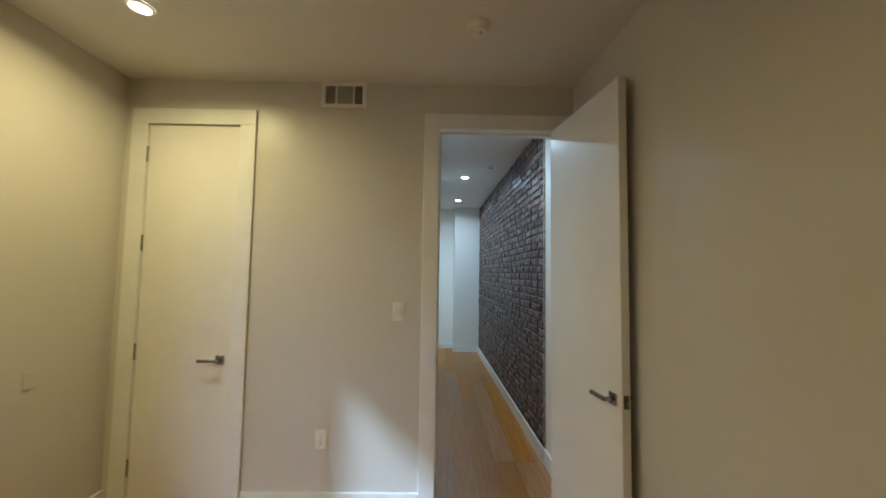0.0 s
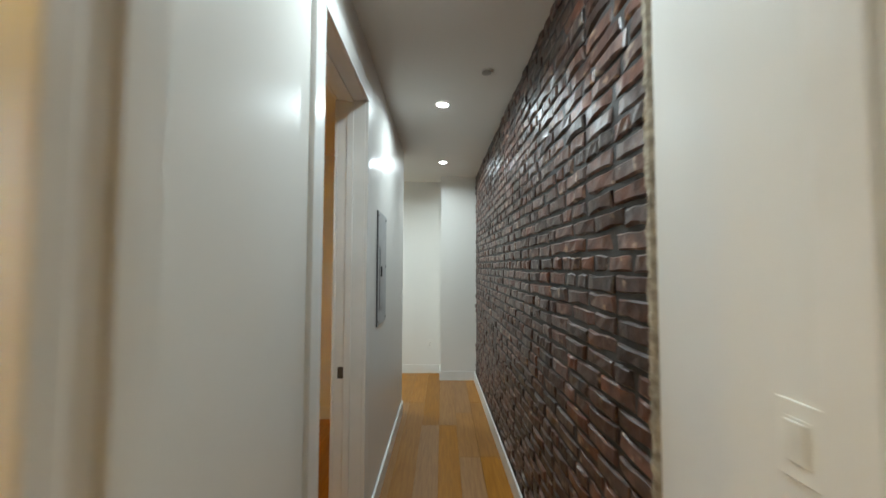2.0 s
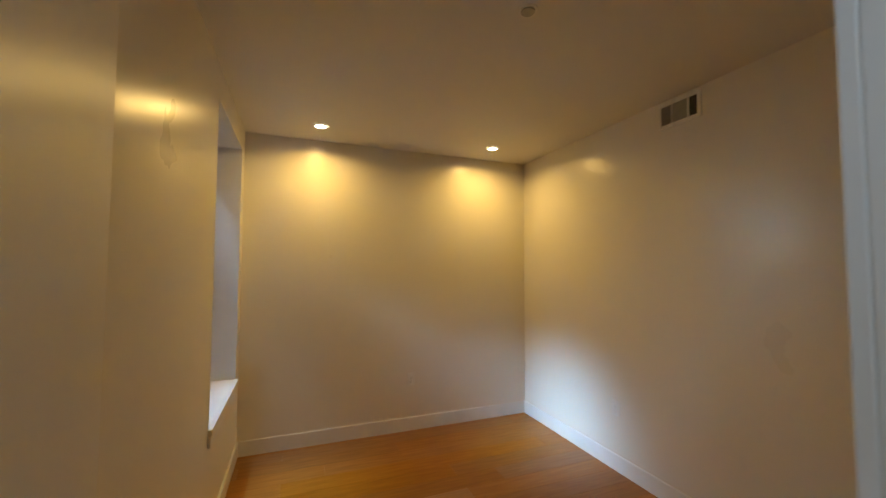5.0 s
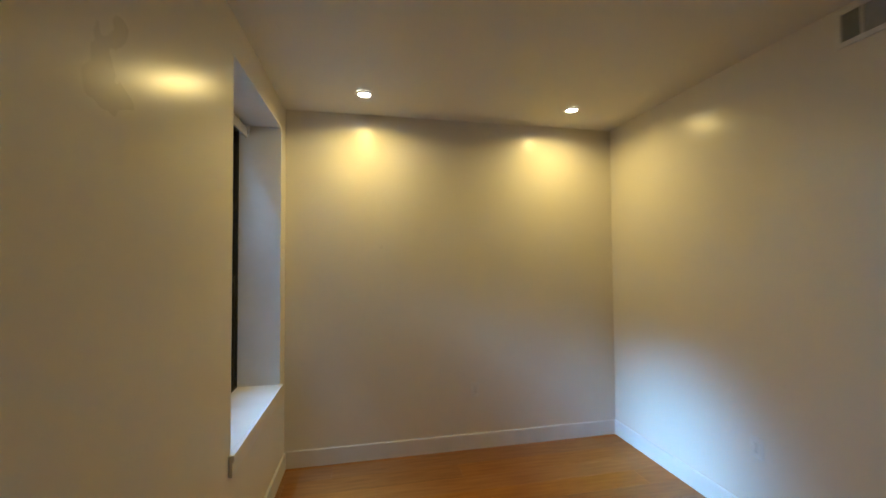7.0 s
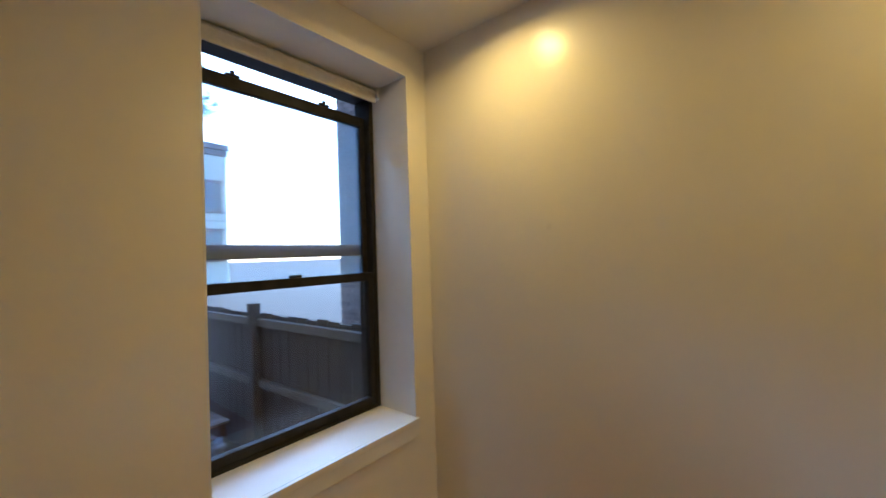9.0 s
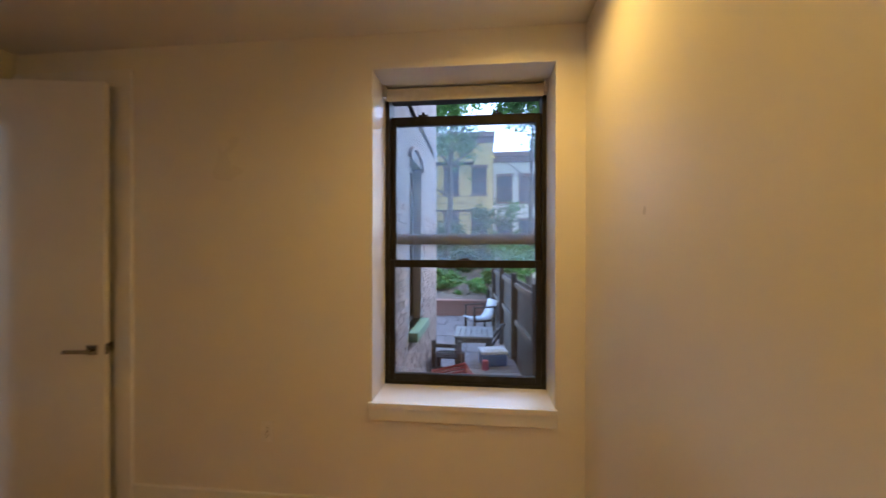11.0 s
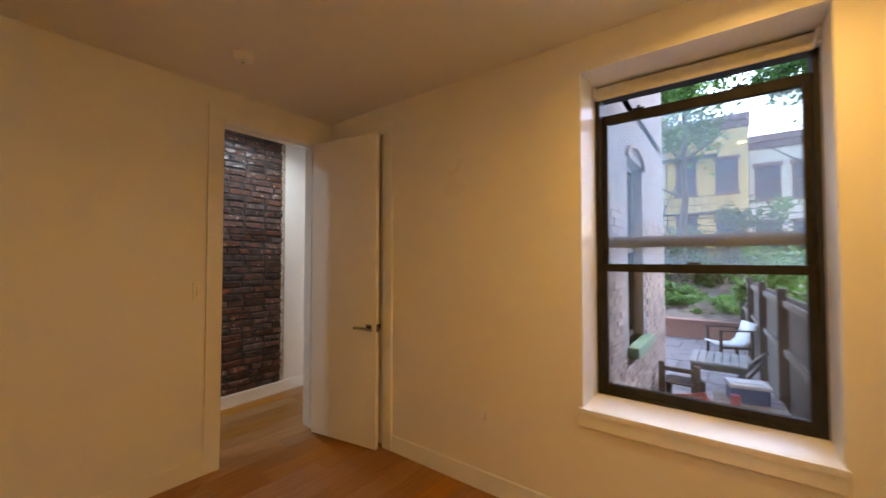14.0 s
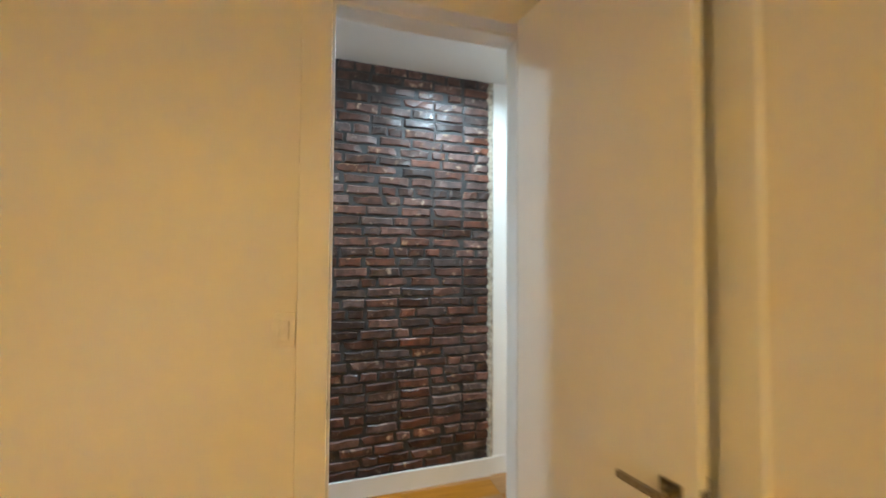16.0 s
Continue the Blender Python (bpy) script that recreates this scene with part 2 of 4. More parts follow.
M_LEAF_DK = leaf_material("leaf_dark", (0.03, 0.08, 0.022), (0.06, 0.13, 0.035))
M_BARK = surface("bark", (0.07, 0.055, 0.045), (0.11, 0.09, 0.07), rough=0.95, scale=12, grain=0.9, grain_scale=30)
M_CHAIR_W = surface("white_resin", (0.72, 0.74, 0.76), rough=0.5, scale=10)
M_BLACK = surface("black_resin", (0.03, 0.03, 0.035), rough=0.5, scale=10)
M_TABLE = surface("weathered_wood_grey", (0.30, 0.28, 0.26), (0.22, 0.20, 0.19), rough=0.8, scale=9)
M_GLASSTOP = surface("pale_table_top", (0.34, 0.35, 0.36), (0.20, 0.21, 0.22), rough=0.35, scale=9)
M_DKWOOD = surface("dark_wood", (0.045, 0.033, 0.026), (0.07, 0.05, 0.04), rough=0.7, scale=12)
M_REDPL = surface("red_plastic", (0.42, 0.06, 0.05), (0.36, 0.05, 0.05), rough=0.45, scale=10)
M_BLUEPL = surface("blue_lid", (0.10, 0.20, 0.42), rough=0.45, scale=10)
M_PINK = surface("pink_plastic", (0.55, 0.16, 0.22), rough=0.5, scale=10)
M_BAG = surface("dark_bag", (0.035, 0.04, 0.045), rough=0.3, scale=10, grain=0.9, grain_scale=14)
M_WINDARK = surface("far_glass", (0.06, 0.07, 0.09), rough=0.08, scale=3)
M_BROWNSTONE = surface("brown_trim", (0.20, 0.12, 0.10), rough=0.8, scale=5)


# ---- mesh helpers ----
def link(name, bm, mats, parent=None, label="", smooth=False):
    me = bpy.data.meshes.new(name)
    bm.to_mesh(me)
    bm.free()
    for m in (mats if isinstance(mats, (list, tuple)) else [mats]):
        me.materials.append(m)
    if smooth:
        for f in me.polygons:
            f.use_smooth = True
    ob = new(name, me)
    if parent:
        ob.parent = parent
    if label:
        ob["label"] = label
    return ob


def part(name, bm, material, parent, label="", smooth=False):
    return link(name, bm, material, parent, label, smooth)


def box(bm, x0, x1, y0, y1, z0, z1, m=None, bevel=0.0):
    r = bmesh.ops.create_cube(bm, size=1)
    vs = r["verts"]
    for v in vs:
        v.co = Vector(((x0 + x1) / 2 + v.co.x * (x1 - x0), (y0 + y1) / 2 + v.co.y * (y1 - y0), (z0 + z1) / 2 + v.co.z * (z1 - z0)))
    if bevel:
        es = list({e for v in vs for e in v.link_edges})
        out = bmesh.ops.bevel(bm, geom=es, offset=bevel, segments=2, profile=0.5, affect="EDGES")
        vs = list({v for f in out["faces"] for v in f.verts} | {v for v in vs if v.is_valid})
    if m is not None:
        bmesh.ops.transform(bm, matrix=m, verts=vs)
    return vs


def boxes(*items, bevel=0.0):
    bm = bmesh.new()
    for it in items:
        box(bm, *it, bevel=bevel)
    return bm


def cyl(bm, r0, r1, a, b, seg=20, caps=True):
    """A tapered cylinder from a to b."""
    a, b = Vector(a), Vector(b)
    d = b - a
    q = d.to_track_quat("Z", "Y").to_matrix().to_4x4()
    r = bmesh.ops.create_cone(bm, cap_ends=caps, segments=seg, radius1=r0, radius2=r1, depth=d.length)
    bmesh.ops.transform(bm, matrix=Matrix.Translation((a + b) / 2) @ q, verts=r["verts"])
    return r["verts"]


def prism(bm, pts, z0, z1):
    """A prism over a plan outline given anticlockwise."""
    lo = [bm.verts.new((x, y, z0)) for x, y in pts]
    hi = [bm.verts.new((x, y, z1)) for x, y in pts]
    bm.faces.new(lo[::-1])
    bm.faces.new(hi)
    for i in range(len(pts)):
        j = (i + 1) % len(pts)
        bm.faces.new((lo[i], lo[j], hi[j], hi[i]))


def thing(name, label, category, group="", kind="", at=(0, 0, 0)):
    ob = new(name)
    ob.location = at
    ob.empty_display_size = 0.1
    return tagged(ob, label, category, group, kind)


def structure(name, bm, mats, label, category):
    return tagged(link(name, bm, mats), label, category, kind="structure")


def wall_cells(bm, axis, u0, u1, v0, v1, z0, z1, holes):
    """A wall along an axis ('x' or 'y') from u0 to u1, thick from v0 to v1, with rectangular holes (u0, u1, z0, z1)."""
    us = sorted({u0, u1, *(h[0] for h in holes), *(h[1] for h in holes)})
    zs = sorted({z0, z1, *(h[2] for h in holes), *(h[3] for h in holes)})
    us = [u for u in us if u0 <= u <= u1]
    zs = [z for z in zs if z0 <= z <= z1]
    for a, b in zip(us, us[1:]):
        run = None
        for c, d in zip(zs, zs[1:]):
            um, zm = (a + b) / 2, (c + d) / 2
            if any(h[0] < um < h[1] and h[2] < zm < h[3] for h in holes):
                if run:
                    box(bm, *((a, b, v0, v1) if axis == "x" else (v0, v1, a, b)), *run)
                run = None
            else:
                run = (run[0], d) if run else (c, d)
        if run:
            box(bm, *((a, b, v0, v1) if axis == "x" else (v0, v1, a, b)), *run)


# ---- structure ----
CL1 = (-1.322, -0.730)             # closet door in the first room
DW1 = (0.555, 1.335)               # doorway from the first room to the hall
DW2 = (3.556, 4.302)               # doorway from the hall to the second room
CL2 = (-0.355, 0.212)              # closet door in the second room
BED_WIN = (0.72, 1.48, 0.60, 2.45)


def bed_east(y):
    return 1.43 + (2.605 - y) * 0.052


def brick_x(y):
    return BA.x + (BB.x - BA.x) * (y - BA.y) / (BB.y - BA.y)


bm = bmesh.new()
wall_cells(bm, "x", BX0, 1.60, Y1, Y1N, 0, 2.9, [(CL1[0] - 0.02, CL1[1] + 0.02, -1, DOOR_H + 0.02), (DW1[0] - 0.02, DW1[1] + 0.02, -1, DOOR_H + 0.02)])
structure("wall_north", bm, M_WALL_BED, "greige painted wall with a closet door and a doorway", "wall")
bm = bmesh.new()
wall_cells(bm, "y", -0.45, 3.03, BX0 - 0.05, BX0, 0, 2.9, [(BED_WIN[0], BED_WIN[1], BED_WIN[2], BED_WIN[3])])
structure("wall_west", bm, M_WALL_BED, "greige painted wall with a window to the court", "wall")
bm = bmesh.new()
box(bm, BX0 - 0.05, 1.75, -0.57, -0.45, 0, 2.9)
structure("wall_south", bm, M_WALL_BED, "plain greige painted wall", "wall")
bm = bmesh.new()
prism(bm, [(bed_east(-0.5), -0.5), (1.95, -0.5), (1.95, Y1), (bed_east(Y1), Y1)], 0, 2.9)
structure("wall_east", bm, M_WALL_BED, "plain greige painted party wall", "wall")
bm = bmesh.new()
prism(bm, [(1.42, Y1N), (1.95, Y1N), (1.95, BA.y - 0.004), (1.415, BA.y - 0.004)], 0, 2.9)
structure("wall_hall_plaster", bm, M_WALL, "white plastered strip of wall beside the brick", "wall")
bm = bmesh.new()
wall_cells(bm, "y", Y1N, HEND, RX1, HX, 0, 2.9, [(DW2[0] - 0.02, DW2[1] + 0.02, -1, DOOR_H + 0.02)])
structure("wall_hall_west", bm, M_WALL, "white painted hall wall with a doorway and an electric panel", "wall")
bm = bmesh.new()
box(bm, -3.2, CHX, FARY, FARY + 0.15, 0, 2.9)
structure("wall_far", bm, M_WALL, "white painted wall at the end of the hall", "wall")
bm = bmesh.new()
box(bm, CHX, 1.95, CHY, FARY + 0.15, 0, 2.9)
structure("wall_chase", bm, M_WALL, "white boxed-out pipe chase in the corner", "wall")
bm = bmesh.new()
wall_cells(bm, "x", RX0 - 0.12, RX1, RY0 - 0.4, RY0, 0, 2.9, [WIN, (CL2[0] - 0.02, CL2[1] + 0.02, -1, DOOR_H + 0.02)])
structure("wall_room_south", bm, M_WALL_ROOM, "cream painted wall with a deep-set window", "wall")
bm = bmesh.new()
box(bm, RX0 - 0.12, RX0, RY0, RY1, 0, 2.9)
structure("wall_room_west", bm, M_WALL_ROOM, "plain cream painted wall", "wall")
bm = bmesh.new()
box(bm, RX0 - 0.12, RX1, RY1, HEND, 0, 2.9)
structure("wall_room_north", bm, M_WALL_ROOM, "cream painted wall with a supply vent", "wall")
bm = bmesh.new()
box(bm, -3.2, -3.098, HEND, FARY, 0, 2.9)
structure("wall_end_west", bm, M_WALL, "plain white wall closing the passage", "wall")
# closets behind the closed doors
bm = boxes((BX0, 0.31, 2.98, 3.0, 0, 2.9), (0.30, 0.318, Y1N, 2.98, 0, 2.9))
structure("wall_closet", bm, M_WALL, "plain closet walls", "wall")

bm = boxes((BX0 - 0.05, 1.95, -0.57, Y1, BCEIL, BCEIL + 0.1))
structure("ceiling_bed", bm, M_CEIL, "painted plaster ceiling", "ceiling")
bm = boxes((HX, 1.95, Y1N, HEND, HCEIL, HCEIL + 0.08), (-3.2, 1.95, HEND, FARY + 0.1, HCEIL, HCEIL + 0.08))
structure("ceiling_hall", bm, M_CEIL, "painted plaster ceiling of the hall", "ceiling")
bm = boxes((RX0 - 0.1, RX1 + 0.01, RY0 - 0.005, RY1 + 0.005, RCEIL, RCEIL + 0.1))
structure("ceiling_room", bm, M_CEIL, "painted plaster ceiling", "ceiling")
bm = boxes((-1.70, 1.97, -0.6, 3.0, 2.9, 3.0), (-3.2, 1.97, 3.0, FARY + 0.15, 2.9, 3.0))
structure("roof_slab", bm, M_SHEATH, "closing slab above the rooms", "slab")

# ---- baseboards ----
def base_run(name, pts, h=0.12, d=0.014):
    """A baseboard along the wall from a to b; the wall lies to the right of the way."""
    (ax, ay), (bx, by) = pts
    w = Vector((bx - ax, by - ay))
    n = Vector((-w.y, w.x)).normalized() * d
    bm = bmesh.new()
    prism(bm, [(ax, ay), (bx, by), (bx + n.x, by + n.y), (ax + n.x, ay + n.y)], 0.0, h)
    top = [e for e in bm.edges if all(v.co.z > h - 1e-4 for v in e.verts)]
    bmesh.ops.bevel(bm, geom=top, offset=0.004, segments=2, affect="EDGES")
    bmesh.ops.recalc_face_normals(bm, faces=bm.faces)
    return tagged(link(name, bm, M_TRIM), "white painted baseboard along the wall", "baseboard", "baseboards", "structure")


C = 0.10                            # casing width
base_run("baseboard_1", ((BX0, Y1), (BX0, -0.45)))
base_run("baseboard_2", ((DW1[0] - C - 0.002, Y1), (CL1[1] + C + 0.002, Y1)))
base_run("baseboard_3", ((bed_east(-0.45), -0.45), (bed_east(Y1), Y1)))
base_run("baseboard_4", ((1.42, Y1N + 0.02), (1.415, BA.y)))
base_run("baseboard_5", ((BA.x - 0.012, BA.y), (BB.x - 0.012, CHY - 0.002)))
base_run("baseboard_6", ((HX, HEND), (HX, DW2[1] + C + 0.002)))
base_run("baseboard_7", ((1.33, CHY), (CHX, CHY)))
base_run("baseboard_8", ((CHX, CHY), (CHX, FARY)))
base_run("baseboard_9", ((CHX - 0.002, FARY), (-3.0, FARY)))
base_run("baseboard_10", ((RX0, RY1), (RX0, RY0)))
base_run("baseboard_11", ((RX0, RY0), (CL2[0] - C - 0.002, RY0)))
base_run("baseboard_12", ((RX1, DW2[1] + C + 0.002), (RX1, RY1)))
base_run("baseboard_13", ((RX1, RY1), (RX0, RY1)))
base_run("baseboard_14", ((HX, DW2[0] - C - 0.002), (HX, Y1N)))


# ---- door frames, doors ----
def casing(name, axis, u0, u1, v, out, label, wall_v=None):
    """Flat casing round an opening u0..u1 on the face v of a wall; out is +1 or -1 along the other axis."""
    t = 0.018
    a, b = sorted((v, v + out * t))
    root = thing(name, label, "door casing", "door casings", "structure")

    def put(nm, ua, ub, za, zb):
        bm = bmesh.new()
        box(bm, *((ua, ub, a, b) if axis == "x" else (a, b, ua, ub)), za, zb, bevel=0.003)
        part(nm, bm, M_TRIM, root)
    put("side_casing", u0 - C, u0, 0, DOOR_H + 0.0)
    put("side_casing", u1, u1 + C, 0, DOOR_H + 0.0)
    put("head_casing", u0 - C, u1 + C, DOOR_H, DOOR_H + C)
    return root


def jamb(name, axis, u0, u1, v0, v1, stop):
    """The lining of an opening, with a door stop."""
    root = thing(name, "white painted door jamb with a stop", "door jamb", "door jambs", "structure")

    def put(nm, ua, ub, va, vb, za, zb):
        bm = bmesh.new()
        box(bm, *((ua, ub, va, vb) if axis == "x" else (va, vb, ua, ub)), za, zb, bevel=0.002)
        part(nm, bm, M_TRIM, root)
    put("side_jamb", u0 - 0.019, u0, v0, v1, 0, DOOR_H)
    put("side_jamb", u1, u1 + 0.019, v0, v1, 0, DOOR_H)
    put("head_jamb", u0 - 0.019, u1 + 0.019, v0, v1, DOOR_H, DOOR_H + 0.019)
    put("stop", u0, u0 + 0.011, stop, stop + 0.035, 0, DOOR_H - 0.011)
    put("stop", u1 - 0.011, u1, stop, stop + 0.035, 0, DOOR_H - 0.011)
    put("stop", u0, u1, stop, stop + 0.035, DOOR_H - 0.011, DOOR_H)
    return root


def lever(parent, x, z, side, way, y):
    """A square rose and a lever on a face whose outward direction is side along y; the lever points way along x."""
    bm = bmesh.new()
    box(bm, x - 0.027, x + 0.027, min(y, y + side * 0.009), max(y, y + side * 0.009), z - 0.027, z + 0.027, bevel=0.002)
    rose = part("rose", bm, M_NICKEL, parent, "square brushed nickel rose")
    bm = bmesh.new()
    cyl(bm, 0.010, 0.010, (x, y + side * 0.006, z), (x, y + side * 0.05, z), 16)
    yy = y + side * 0.048
    vs = box(bm, min(x - way * 0.010, x + way * 0.115), max(x - way * 0.010, x + way * 0.115), yy - 0.007, yy + 0.007, z - 0.010, z + 0.010, bevel=0.004)
    part("lever", bm, M_NICKEL, parent, "brushed nickel lever handle")
    return rose


def door_leaf(name, w, label, thick=0.042, levers=((-1, 0), ), hinge_z=(0.25, 0.95, 1.63, 2.2), z_hand=0.905, way=None, plates=False, knuckles=None):
    """A slab door: local x from the hinge (0) to the latch (w), y from 0 (back) to thick."""
    root = thing(name, label, "door", "", "structure")
    bm = boxes((0, w, 0, thick, 0.012, DOOR_H - 0.004), bevel=0.0025)
    part("slab", bm, M_DOOR, root)
    for side in (-1, 1):
        if side in levers:
            lever(root, w - 0.062, z_hand, side, -1, 0 if side < 0 else thick)
    bm = boxes((w - 0.001, w + 0.0015, thick / 2 - 0.013, thick / 2 + 0.013, z_hand - 0.03, z_hand + 0.03), bevel=0.0005)
    part("latch_plate", bm, M_STEEL_DK, root)
    bm = boxes((w, w + 0.011, thick / 2 - 0.007, thick / 2 + 0.007, z_hand - 0.012, z_hand + 0.012), bevel=0.003)
    part("latch_bolt", bm, M_NICKEL, root)
    for z in hinge_z:
        bm = bmesh.new()
        kx, ky = knuckles or (-0.004, -0.006)
        for i in range(5):
            cyl(bm, 0.0065, 0.0065, (kx, ky, z - 0.05 + i * 0.0202), (kx, ky, z - 0.031 + i * 0.0202), 14)
        hinge = part("hinge", bm, M_NICKEL if not plates else M_STEEL_DK, root, "steel butt hinge", smooth=False)
        if plates:
            far = 0.006 if ky > 0.02 else thick - 0.006
            sg = 1 if ky > far else -1
            rim = [(ky, -0.05)] + [(far + sg * (0.012 - 0.012 * math.sin(a)), -0.038 - 0.012 * math.cos(a)) for a in (0, 0.5, 1.05, 1.57)] + [(far + sg * (0.012 - 0.012 * math.cos(a)), 0.038 + 0.012 * math.sin(a)) for a in (0, 0.5, 1.05, 1.57)] + [(ky, 0.05)]
            bm = bmesh.new()
            lo = [bm.verts.new((-0.0025, b, z + c)) for b, c in rim]
            hi = [bm.verts.new((0.0002, b, z + c)) for b, c in rim]
            bm.faces.new(lo)
            bm.faces.new(hi[::-1])
            for i in range(len(rim)):
                j = (i + 1) % len(rim)
                bm.faces.new((lo[i], hi[i], hi[j], lo[j]))
            bmesh.ops.recalc_face_normals(bm, faces=bm.faces)
            part("hinge_leaf", bm, M_STEEL_DK, hinge)
            for dz, dy in ((-0.036, far + sg * 0.017), (0.0, far + sg * 0.008), (0.036, far + sg * 0.017)):
                bm = bmesh.new()
                cyl(bm, 0.0042, 0.0038, (-0.0025, dy, z + dz), (-0.0042, dy, z + dz), 12)
                part("screw", bm, M_NICKEL, hinge)
    return root


casing("door_trim_1", "x", CL1[0], CL1[1], Y1, -1, "white flat casing round the closed closet door")
casing("door_trim_2", "x", DW1[0], DW1[1], Y1, -1, "white flat casing round the open doorway")
casing("door_trim_4", "y", DW2[0], DW2[1], HX, 1, "white flat casing on the hall side of the doorway")
casing("door_trim_5", "y", DW2[0], DW2[1], RX1, -1, "white flat casing round the open doorway")
casing("door_trim_6", "x", CL2[0], CL2[1], RY0, 1, "white flat casing round the closet door behind the open door")
jamb("door_jamb_1", "x", CL1[0], CL1[1], Y1, Y1N, Y1 + 0.05)
jamb("door_jamb_2", "x", DW1[0], DW1[1], Y1, Y1N, Y1 + 0.05)
jamb("door_jamb_3", "y", DW2[0], DW2[1], RX1, HX, RX1 + 0.05)
jamb("door_jamb_4", "x", CL2[0], CL2[1], RY0 - 0.13, RY0, RY0 - 0.09)


def swing(ob, hx, hy, tx, ty):
    ob.matrix_world = Matrix.Translation((hx, hy, 0)) @ Matrix.Rotation(math.atan2(ty - hy, tx - hx), 4, "Z")


d = door_leaf("door_1", CL1[1] - CL1[0] - 0.005, "closed cream slab closet door with a nickel lever", levers=(-1,), knuckles=(-0.002, -0.008))
d.location = (CL1[0] + 0.0025, Y1 + 0.004, 0)
d = door_leaf("door_2", 0.715, "open white slab door with nickel lever handles", levers=(-1, 1), knuckles=(-0.004, 0.048))
swing(d, 1.278, Y1 - 0.004, 1.385, 1.89)
d = door_leaf("door_3", 0.660, "open white slab door standing before a closet door", levers=(-1, 1), plates=True, z_hand=0.912, thick=0.036, hinge_z=(0.24, 0.90, 1.565, 2.22), knuckles=(-0.0106, 0.050))
swing(d, 0.287, 3.575, -0.362, 3.463)
d.matrix_world = d.matrix_world @ Matrix.Translation((0, -0.036, 0))
d = door_leaf("door_4", CL2[1] - CL2[0] - 0.005, "closed white slab closet door behind the open door", levers=(-1,), thick=0.04, hinge_z=())
d.matrix_world = pose(CL2[1] - 0.0025, RY0 - 0.006, 0, 0, 0, 180)

# strike plates
bm = boxes((RX1 + 0.018, RX1 + 0.05, DW2[1] - 0.0015, DW2[1] + 0.001, 0.91, 0.97), bevel=0.0005)
tagged(link("strike_plate", bm, M_STEEL_DK), "dark metal strike plate on the door jamb", "strike plate")
bm = boxes((DW1[0] - 0.001, DW1[0] + 0.0015, Y1 + 0.012, Y1 + 0.044, 0.875, 0.935), bevel=0.0005)
tagged(link("strike_plate", bm, M_STEEL_DK), "dark metal strike plate on the door jamb", "strike plate")


# ---- window of the second room ----
def window_room():
    x0, x1, z0, z1 = WIN
    yf = RY0 - 0.27
    root = thing("window_1", "black-framed sash window in a deep white reveal", "window", "", "structure")
    # white reveal lining
    part("reveal_side", boxes((x0 - 0.0, x0 + 0.008, yf, RY0 + 0.001, z0, z1)), M_TRIM, root)
    part("reveal_side", boxes((x1 - 0.008, x1, yf, RY0 + 0.001, z0, z1)), M_TRIM, root)
    part("reveal_head", boxes((x0, x1, yf, RY0 + 0.001, z1 - 0.008, z1)), M_TRIM, root)
    bm = bmesh.new()
    box(bm, x0 + 0.001, x1 - 0.001, yf - 0.01, RY0 + 0.001, z0 - 0.02, z0 + 0.003)
    box(bm, x0 - 0.003, x1 + 0.012, RY0 + 0.001, RY0 + 0.022, z0 - 0.028, z0 + 0.003, bevel=0.003)
    part("window_sill", bm, M_TRIM, root, "white painted sill")
    bm = bmesh.new()
    box(bm, x0 - 0.003, x1 + 0.012, RY0, RY0 + 0.016, z0 - 0.092, z0 - 0.028, bevel=0.003)
    part("apron", bm, M_TRIM, root)
    # outer frame
    f = 0.034
    fa, fb = yf - 0.13, yf
    part("window_frame", boxes((x0 + 0.008, x0 + f, fa, fb, z0, z1 - 0.008), (x1 - f, x1 - 0.008, fa, fb, z0, z1 - 0.008), (x0 + f, x1 - f, fa, fb, z1 - 0.06, z1 - 0.008), (x0 + f, x1 - f, fa, fb, z0, z0 + 0.02), bevel=0.003), M_FRAME, root)

    def sash(name, ya, yb, za, zb, st, top, bot, mat, label, glazing):
        s = part(name, boxes((x0 + f, x0 + f + st, ya, yb, za, zb), (x1 - f - st, x1 - f, ya, yb, za, zb), (x0 + f + st, x1 - f - st, ya, yb, zb - top, zb), (x0 + f + st, x1 - f - st, ya, yb, za, za + bot), bevel=0.003), mat, root, label)
        g = part("pane", boxes((x0 + f + st, x1 - f - st, (ya + yb) / 2 - 0.002, (ya + yb) / 2 + 0.002, za + bot, zb - top)), glazing, s)
        g.visible_shadow = False
        return s
    low = sash("lower_sash", yf - 0.045, yf - 0.008, z0 + 0.02, 1.405, 0.032, 0.045, 0.045, M_FRAME, "black lower sash", M_GLASS)
    up = sash("upper_sash", yf - 0.085, yf - 0.05, 1.36, 2.288, 0.030, 0.055, 0.04, M_FRAME, "black upper sash, lowered a little", M_GLASS_MILKY)
    part("storm_rail", boxes((x0 + f, x1 - f, yf - 0.125, yf - 0.095, 1.50, 1.565), bevel=0.003), M_STORM, root, "bronze storm window rail")
    for fx in (0.30, 0.76):
        xx = x0 + (x1 - x0) * fx
        part("sash_latch", boxes((xx - 0.03, xx + 0.03, yf - 0.06, yf - 0.045, 2.288, 2.298), (xx - 0.008, xx + 0.008, yf - 0.06, yf - 0.045, 2.296, 2.312), bevel=0.002), M_FRAME, up)
    part("sash_lock", boxes(((x0 + x1) / 2 - 0.03, (x0 + x1) / 2 + 0.03, yf - 0.04, yf - 0.02, 1.405, 1.418), bevel=0.004), M_FRAME, low)


window_room()


